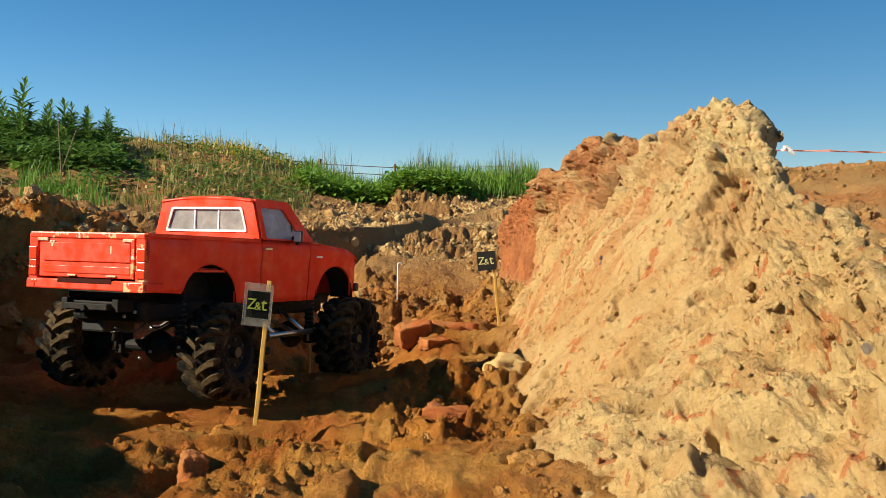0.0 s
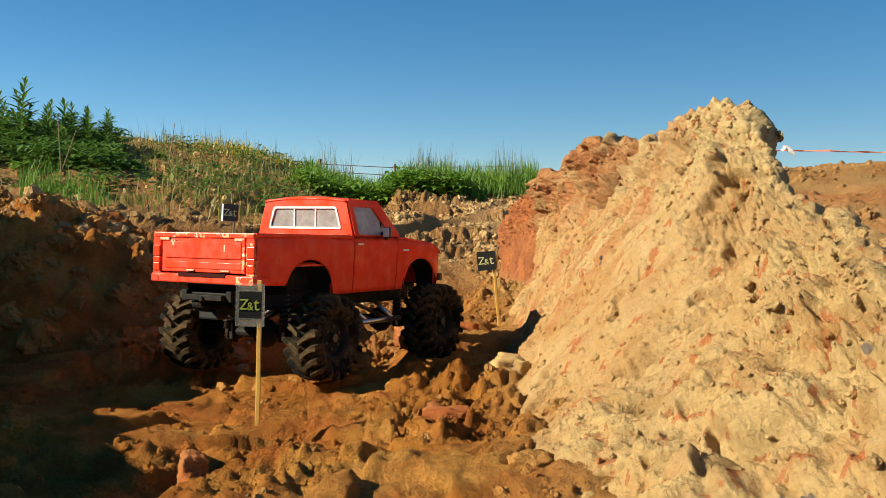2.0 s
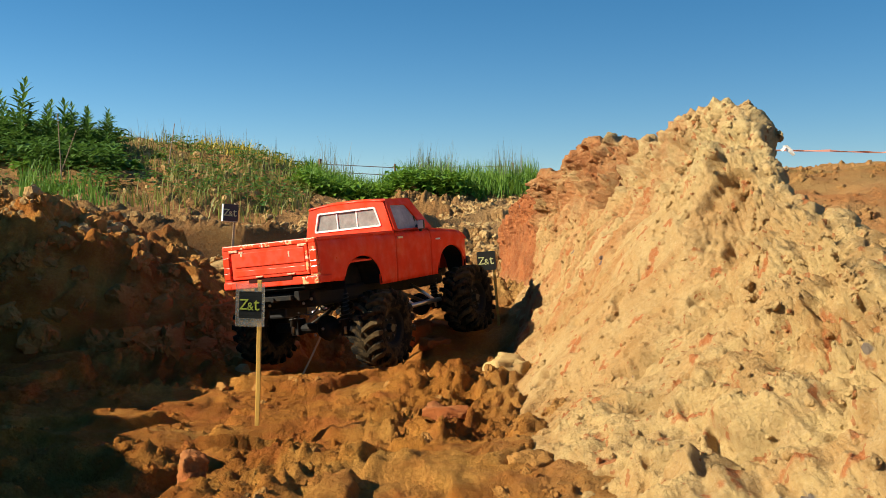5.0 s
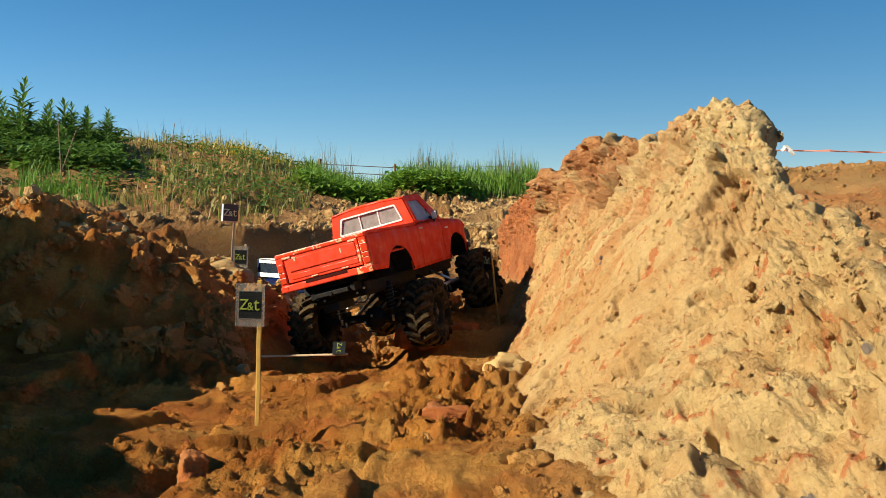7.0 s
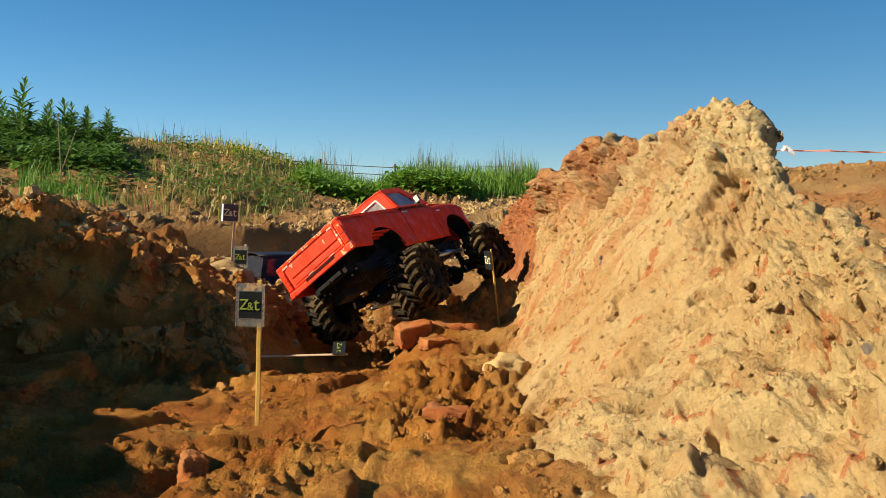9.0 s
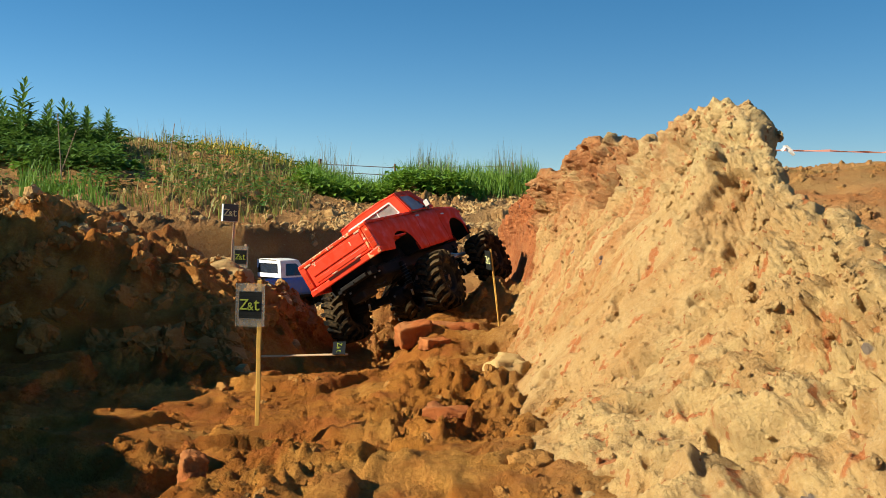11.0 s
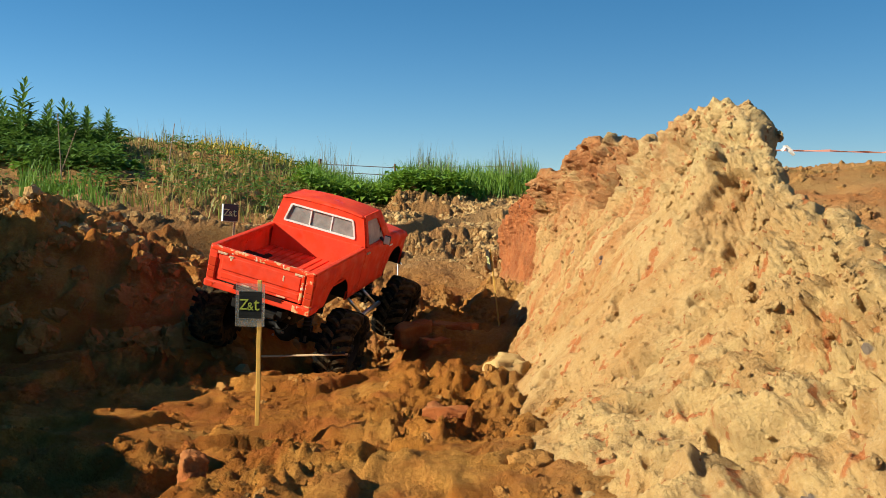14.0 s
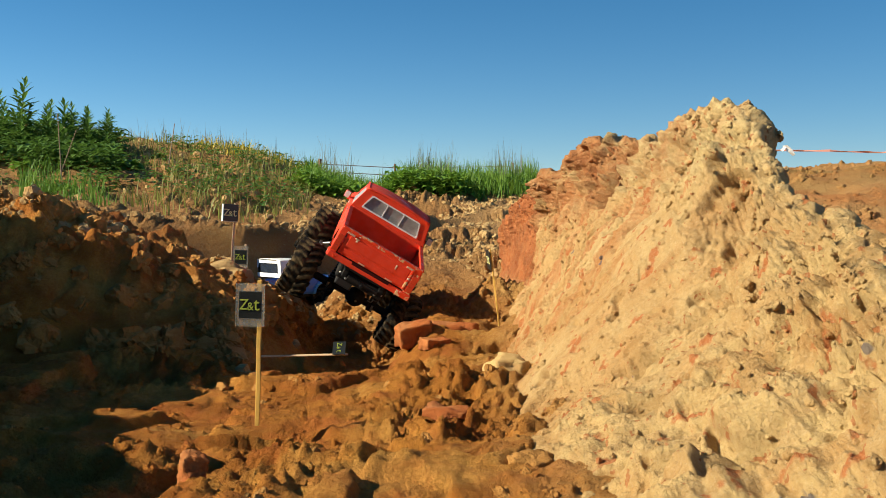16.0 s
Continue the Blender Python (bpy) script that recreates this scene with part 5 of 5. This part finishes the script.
blades("grass", scatter(3200, -0.46, -0.13, 3.5, 7.6, 7, 2.2, 0.0), 0.085, 0.005, GRASS_DRY, "thin yellowish grass on the slope", "grass", 0.5, 8)
blades("grass", scatter(600, -0.42, -0.33, 3.5, 4.6, 9, 3.5, 0.15), 0.09, 0.005, GRASS, "thin green grass on the slope", "grass", 0.4, 10)
blades("grass", scatter(200, -0.30, -0.10, 6.6, 7.3, 11, 1.2, 0.0), 0.16, 0.004, SEED, "sparse grass stalks along the skyline", "grass", 0.2, 12)
blades("grass", scatter(380, -0.24, -0.12, 5.8, 7.2, 13, 1.1, 0.0), 0.09, 0.007, FLOWER, "small yellow flowers along the crest", "flowers", 0.6, 14)


def leaf_litter(name, places, size, material, label, seed):
    r = random.Random(seed)
    V, F = [], []
    for p in places:
        for k in range(5):
            a = r.uniform(0, 6.28)
            leaf_quads(V, F, (p[0] + r.uniform(-1, 1) * size, p[1] + r.uniform(-1, 1) * size, p[2] + r.uniform(0, 1.6) * size), (math.cos(a), math.sin(a), r.uniform(-0.1, 0.8)), (0, 0, 1), size * r.uniform(0.6, 1.3), size * 0.45, 0.4, 2)
    return tagged(new(name, mesh_from(name, V, F, [material])), label, "undergrowth", kind="stuff")


leaf_litter("undergrowth", scatter(1500, -0.140, 0.02, 4.7, 5.8, 21), 0.055, LEAF_BRIGHT, "low bright green leafy undergrowth", 22)
leaf_litter("undergrowth", scatter(900, -0.05, 0.085, 5.0, 6.6, 23), 0.055, LEAF, "low dark green leafy undergrowth", 24)
leaf_litter("undergrowth", scatter(420, -0.46, -0.13, 3.8, 7.2, 25, 2.2, 0.18), 0.045, LEAF, "patchy low weeds on the slope", 26)
leaf_litter("undergrowth", scatter(700, -0.46, -0.32, 4.4, 5.6, 27), 0.06, LEAF, "dark green weeds under the tall plants", 28)

for k, (sx, y, h) in enumerate([(-0.376, 4.2, 0.28), (-0.272, 4.6, 0.20), (-0.381, 4.3, 0.2)]):
    stalk = thing("dry_stalk", pose(sx * y, y, float(ground_z(sx * y, y))), "thin dry brown stalk on the slope", "dry stalk", "dry stalks")
    bm = bmesh.new()
    tube(bm, (0, 0, -0.03), (0.05 * (k % 3 - 0.3), 0, h), 0.003, 0.0015, 6)
    part("stem", bm, STEM_DRY, stalk)
# ---- loose clods: one mesh for each stretch ----
def clod_shapes(count, sub, seed):
    shapes = []
    for k in range(count):
        bm = bmesh.new()
        bmesh.ops.create_icosphere(bm, subdivisions=sub, radius=1)
        V = np.array([v.co for v in bm.verts])
        F = np.array([[v.index for v in f.verts] for f in bm.faces])
        bm.free()
        s = 7.1 * (k + 1) + seed
        d = 1 + 0.34 * fbm(V[:, 0] + s, V[:, 1], V[:, 2], 1.1, 3, 0.6, seed=seed) + 0.34 * (lumps(V[:, 0] + s, V[:, 1], V[:, 2], 1.7, seed + k) - 0.6)
        d = d + 0.20 * fbm(V[:, 0], V[:, 1] + s, V[:, 2], 3.1, 3, 0.7, seed=seed + 5)
        V = np.clip(V * d[:, None], -0.95, 0.9) * np.array([1.0, 0.85, 0.7])
        shapes.append((V, F))
    return shapes


def clods(name, places, sizes, material, label, sub=2, seed=0, sink=0.05):
    r = np.random.RandomState(seed)
    shapes = clod_shapes(6, sub, seed)
    Vs, Fs, n = [], [], 0
    for p, s in zip(places, sizes):
        V, F = shapes[r.randint(6)]
        q = Quaternion(r.normal(size=4)).normalized().to_matrix()
        V = (V * s * r.uniform(0.8, 1.2, 3)) @ np.array(q).T
        Vs.append(V + np.array(p) + np.array([0, 0, s * sink]))
        Fs.append(F + n)
        n += len(V)
    V, F = np.concatenate(Vs), np.concatenate(Fs)
    me = bpy.data.meshes.new(name)
    me.vertices.add(len(V))
    me.vertices.foreach_set("co", V.reshape(-1).astype(np.float32))
    me.loops.add(F.size)
    me.loops.foreach_set("vertex_index", F.reshape(-1).astype(np.int32))
    me.polygons.add(len(F))
    me.polygons.foreach_set("loop_start", (np.arange(len(F)) * 3).astype(np.int32))
    me.polygons.foreach_set("use_smooth", np.zeros(len(F), bool))
    me.update(calc_edges=True)
    me.materials.append(material)
    return tagged(new(name, me), label, "clods", kind="stuff")


def on_ground(n, x0, x1, y0, y1, seed, clump=3.0, keep=-0.2):
    r = np.random.RandomState(seed)
    x, y = r.uniform(x0, x1, n * 4), r.uniform(y0, y1, n * 4)
    ok = fbm(x, y, x * 0, clump, 3, seed=seed) > keep
    x, y = x[ok][:n], y[ok][:n]
    return np.stack([x, y, ground_z(x, y)], -1)


def sizes(n, lo, hi, seed, power=3.0):
    return lo + (hi - lo) * np.random.RandomState(seed).uniform(0, 1, n) ** power


p = on_ground(2800, -0.75, 0.13, 0.62, 1.85, 1)
clods("clods", p, sizes(len(p), 0.0012, 0.0075, 2, 3.2), SOIL, "small orange-brown clay crumbs strewn over the floor", seed=3, sink=-0.25)
p = on_ground(70, -0.6, 0.12, 0.75, 1.85, 4, 4, 0.05)
clods("clods", p, sizes(len(p), 0.006, 0.014, 5, 2.5), CLOD, "orange-brown clay clods on the floor", 3, seed=6, sink=-0.15)
p = on_ground(1500, -0.45, 0.14, 1.85, 2.7, 7)
clods("clods", p, sizes(len(p), 0.003, 0.016, 8), SOIL, "clay rubble along the hollow", seed=9)
p = on_ground(75, -1.02, -0.36, 1.86, 2.22, 40, 4, -0.5)
clods("clods", p, sizes(len(p), 0.022, 0.062, 41, 1.6), CLOD, "big rounded lumps of clay in the spoil heap", 4, seed=42, sink=-0.35)
p = on_ground(240, -1.0, -0.36, 1.84, 2.42, 43, 4, -0.4)
clods("clods", p, sizes(len(p), 0.012, 0.032, 44, 2.0), CLOD, "rounded lumps of clay in the spoil heap", 3, seed=45, sink=-0.5)
p = on_ground(900, -1.1, -0.3, 1.75, 2.55, 10, 4, 0.0)
clods("clods", p, sizes(len(p), 0.004, 0.024, 11, 3.5), CLOD_FAR, "crumbly tan clods on the spoil heap", seed=12, sink=-0.25)
p = on_ground(2600, -0.5, 0.5, 2.5, 4.6, 13)
clods("clods", p, sizes(len(p), 0.003, 0.020, 14, 3.5), CLOD_FAR, "pale clods on the way up out of the cut", seed=15, sink=-0.45)
r = np.random.RandomState(16)
x = r.uniform(-1.5, 0.6, 2200)
y = far_bank_foot(x) + 0.13 + np.abs(r.normal(0, 0.16, 2200))
clods("clods", np.stack([x, y, ground_z(x, y)], -1), sizes(2200, 0.004, 0.022, 17, 2.5), CLOD_FAR, "crumbly clods along the lip of the far bank", seed=18, sink=-0.45)
p = scatter(700, -0.46, -0.08, 3.6, 7.0, 19)
clods("clods", p, sizes(len(p), 0.006, 0.035, 20, 3.5), CLOD_FAR, "clods and stones on the weedy slope", seed=21)
p = scatter(3200, 0.30, 0.46, 3.2, 6.2, 22)
clods("clods", p, sizes(len(p), 0.005, 0.030, 23, 3.0), SOIL, "reddish-brown rubble on the slope beyond the bank", seed=24, sink=-0.3)

# crumbs and lumps sticking to the steep bank
bv = np.array([v.co for v in bank.data.vertices])
hgt = np.interp(bv[:, 1], [0.5, 1.2, 1.5, 2.3, 3.0], [0.13, 0.26, 0.41, 0.35, 0.26])
ok = (bv[:, 1] > 0.55) & (bv[:, 1] < 2.95) & (bv[:, 2] > 0.0) & (bv[:, 0] < 0.62)
bv, hgt = bv[ok], hgt[ok]
r = np.random.RandomState(25)
pick = r.choice(len(bv), 3000, replace=False)
clods("clods", bv[pick], sizes(3000, 0.001, 0.005, 26, 3), BANK, "sandy crumbs clinging to the bank", seed=27, sink=0)
w = np.clip((bv[:, 2] / hgt - 0.45) * 2, 0, 1) * (fbm(bv[:, 0], bv[:, 1], bv[:, 2], 7, 3, seed=88) > -0.1)
pick = r.choice(len(bv), 700, replace=False, p=w / w.sum())
clods("clods", bv[pick], sizes(700, 0.002, 0.008, 28, 2.5), BANK, "pale lumps along the crest of the bank", 3, seed=29, sink=0)
# ---- everything that moves ----
# the red truck: seconds, place of the tailgate's top edge, turn in degrees
TRUCK_ROWS = [
    (0, -0.447, 1.273, 0.22, -2.9, 0.4, -24.9),
    (0.5, -0.428, 1.305, 0.22, -3.3, 1.1, -25.4),
    (1, -0.392, 1.372, 0.225, -3.8, 1.7, -29),
    (1.5, -0.357, 1.424, 0.221, -3.3, -0.6, -29.7),
    (2, -0.342, 1.447, 0.217, -1.6, 0.3, -29.6),
    (2.5, -0.34, 1.486, 0.214, -1, -1.7, -30.2),
    (3, -0.303, 1.525, 0.201, 0.2, -1, -30.3),
    (3.5, -0.305, 1.539, 0.196, 1.8, -0.8, -32.7),
    (4.2, -0.297, 1.549, 0.198, 1.8, -1.3, -32),
    (6.3, -0.25, 1.807, 0.197, 1.3, -13, -19.8),
    (6.6, -0.237, 1.805, 0.19, 2.5, -11, -18.5),
    (7, -0.228, 1.854, 0.19, 3.9, -14.2, -22.1),
    (7.5, -0.246, 1.899, 0.195, 2.9, -21.4, -24.2),
    (8, -0.279, 1.97, 0.207, 2.9, -30.7, -29.1),
    (8.5, -0.281, 2.026, 0.191, 4, -33, -30.6),
    (9, -0.279, 2.054, 0.184, 6, -35.5, -32),
    (11.4, -0.233, 2.129, 0.181, 5.5, -30.1, -23.8),
    (12, -0.236, 2.112, 0.191, 3.4, -28.6, -22.7),
    (12.3, -0.24, 2.052, 0.2, 3, -23.5, -23),
    (12.5, -0.236, 1.968, 0.192, 3.8, -7.2, -23.3),
    (12.7, -0.256, 1.9, 0.197, 2.4, 1.1, -24.6),
    (13, -0.274, 1.793, 0.194, 3.3, 10.9, -18.3),
    (13.3, -0.281, 1.705, 0.176, 7.7, 16.3, -11.3),
    (13.6, -0.282, 1.664, 0.188, 6, 16, -8.5),
    (14, -0.297, 1.674, 0.17, 9.2, 14.9, -13.4),
    (14.3, -0.259, 1.745, 0.197, 2.3, 18.6, -16.5),
    (14.5, -0.225, 1.825, 0.212, 0.2, 22.1, -14.9),
    (14.8, -0.176, 1.897, 0.224, -2.3, 27, -10.6),
    (14.9, -0.19, 1.905, 0.223, -1.5, 27.9, -12.2),
    (15, -0.22, 1.915, 0.193, 3.4, 25.5, -12.5),
    (15.1, -0.203, 1.918, 0.197, 2.6, 26.1, -10.7),
    (15.2, -0.177, 1.974, 0.211, -0.7, 30, -9.1),
    (15.5, -0.168, 2.018, 0.207, 1.3, 29, -6),
    (15.8, -0.145, 2.058, 0.188, 8.4, 27, 4.6),
    (16, -0.122, 2.096, 0.175, 12.3, 30.6, 8.3),
]
# height of its four wheels in its own space: rear left, rear right, front left, front right
AXLE_ROWS = [(0, -0.150, -0.150, -0.150, -0.150), (3.5, -0.153, -0.151, -0.153, -0.142), (7.0, -0.146, -0.175, -0.160, -0.148), (9.0, -0.118, -0.178, -0.150, -0.163),
             (12.0, -0.130, -0.180, -0.150, -0.172), (12.5, -0.150, -0.148, -0.145, -0.168), (13.6, -0.158, -0.148, -0.145, -0.168), (14.5, -0.158, -0.162, -0.140, -0.160), (14.8, -0.158, -0.160, -0.140, -0.160), (15.0, -0.140, -0.142, -0.140, -0.160), (15.2, -0.155, -0.155, -0.140, -0.162), (16.0, -0.155, -0.150, -0.140, -0.165)]


def motions():
    walk(RED_TRUCK, [(r[0], pose(*r[1:])) for r in TRUCK_ROWS])
    tt = np.array([r[0] for r in TRUCK_ROWS])
    axt = [r[0] for r in AXLE_ROWS]
    place = np.array([pose(*r[1:]) @ Vector((0, 0.287, -0.15)) for r in TRUCK_ROWS])
    ahead = np.array([(pose(*r[1:]).to_3x3() @ Vector((0, 1, 0))) for r in TRUCK_ROWS])
    gone = np.concatenate([[0], np.cumsum(np.sum(np.diff(place, axis=0) * (ahead[1:] + ahead[:-1]) / 2, axis=1))])
    times = [round(k * 0.2, 1) for k in range(81)]
    for side, y in (("r", 0.127), ("f", 0.447)):
        col = 1 if side == "r" else 3
        rows = {"axle": [], "l": [], "r": []}
        for t in times:
            zl, zr = (float(np.interp(t, axt, [r[c] for r in AXLE_ROWS])) for c in (col, col + 1))
            lean = math.degrees(math.atan2(zl - zr, 0.244))
            axle = pose(0, y, (zl + zr) / 2, 0, lean, 0)
            spin = math.degrees(-float(np.interp(t, tt, gone)) / 0.063)
            rows["axle"].append((t, axle))
            for s, x in (("l", -0.122), ("r", 0.122)):
                rows[s].append((t, axle @ pose(x, 0, 0, spin, 0, 0)))
        walk(RED_AXLES["rear_axle" if side == "r" else "front_axle"], rows["axle"])
        walk(RED_WHEELS[side + "l"], rows["l"])
        walk(RED_WHEELS[side + "r"], rows["r"])
    # the dark car drives along the cut behind, then backs out again
    car = [(0, -1.08, 2.45, -0.05), (6.5, -1.08, 2.45, -0.05), (7.0, -0.98, 2.46, -0.05), (7.3, -0.84, 2.48, -0.05), (7.6, -0.72, 2.52, -0.05), (8.0, -0.66, 2.55, -0.05), (8.6, -0.58, 2.60, -0.05), (9.2, -0.50, 2.65, -0.05), (9.8, -0.56, 2.61, -0.05), (10.4, -0.86, 2.48, -0.05), (11.0, -1.08, 2.45, -0.05), (16.0, -1.08, 2.45, -0.05)]
    walk(DARK_CAR, [(t, pose(x, y, z, 0, 0, -62)) for t, x, y, z in car])
    # stakes that the truck brushes against
    walk(STAKE_NEAR, [(0, NEAR_STAND @ pose(0, 0, 0, 0, 4.5, 0)), (0.6, NEAR_STAND @ pose(0, 0, 0, 0, 3.5, 0)), (1.0, NEAR_STAND), (16.0, NEAR_STAND)])
    walk(STAKE_RIGHT, [(0, RIGHT_STAND), (5.0, RIGHT_STAND), (6.2, RIGHT_STAND @ pose(0, 0, 0, 2, 2, -75)), (7.5, RIGHT_STAND @ pose(0, 0, 0, 2, 1, -66)), (9.0, RIGHT_STAND @ pose(0, 0, 0, 2, 2, -72)), (11.4, RIGHT_STAND @ pose(0, 0, 0, 2, 2, -78)), (12.5, RIGHT_STAND @ pose(0, 0, 0, 2, 2, -82)), (16.0, RIGHT_STAND @ pose(0, 0, 0, 2, 2, -82))])
    walk(STAKE_FALLEN, [(0, UPRIGHT), (4.2, UPRIGHT), (5.2, UPRIGHT @ pose(0, 0, 0, -25, 35, 0)), (6.2, FLAT), (16.0, FLAT)])


motions()
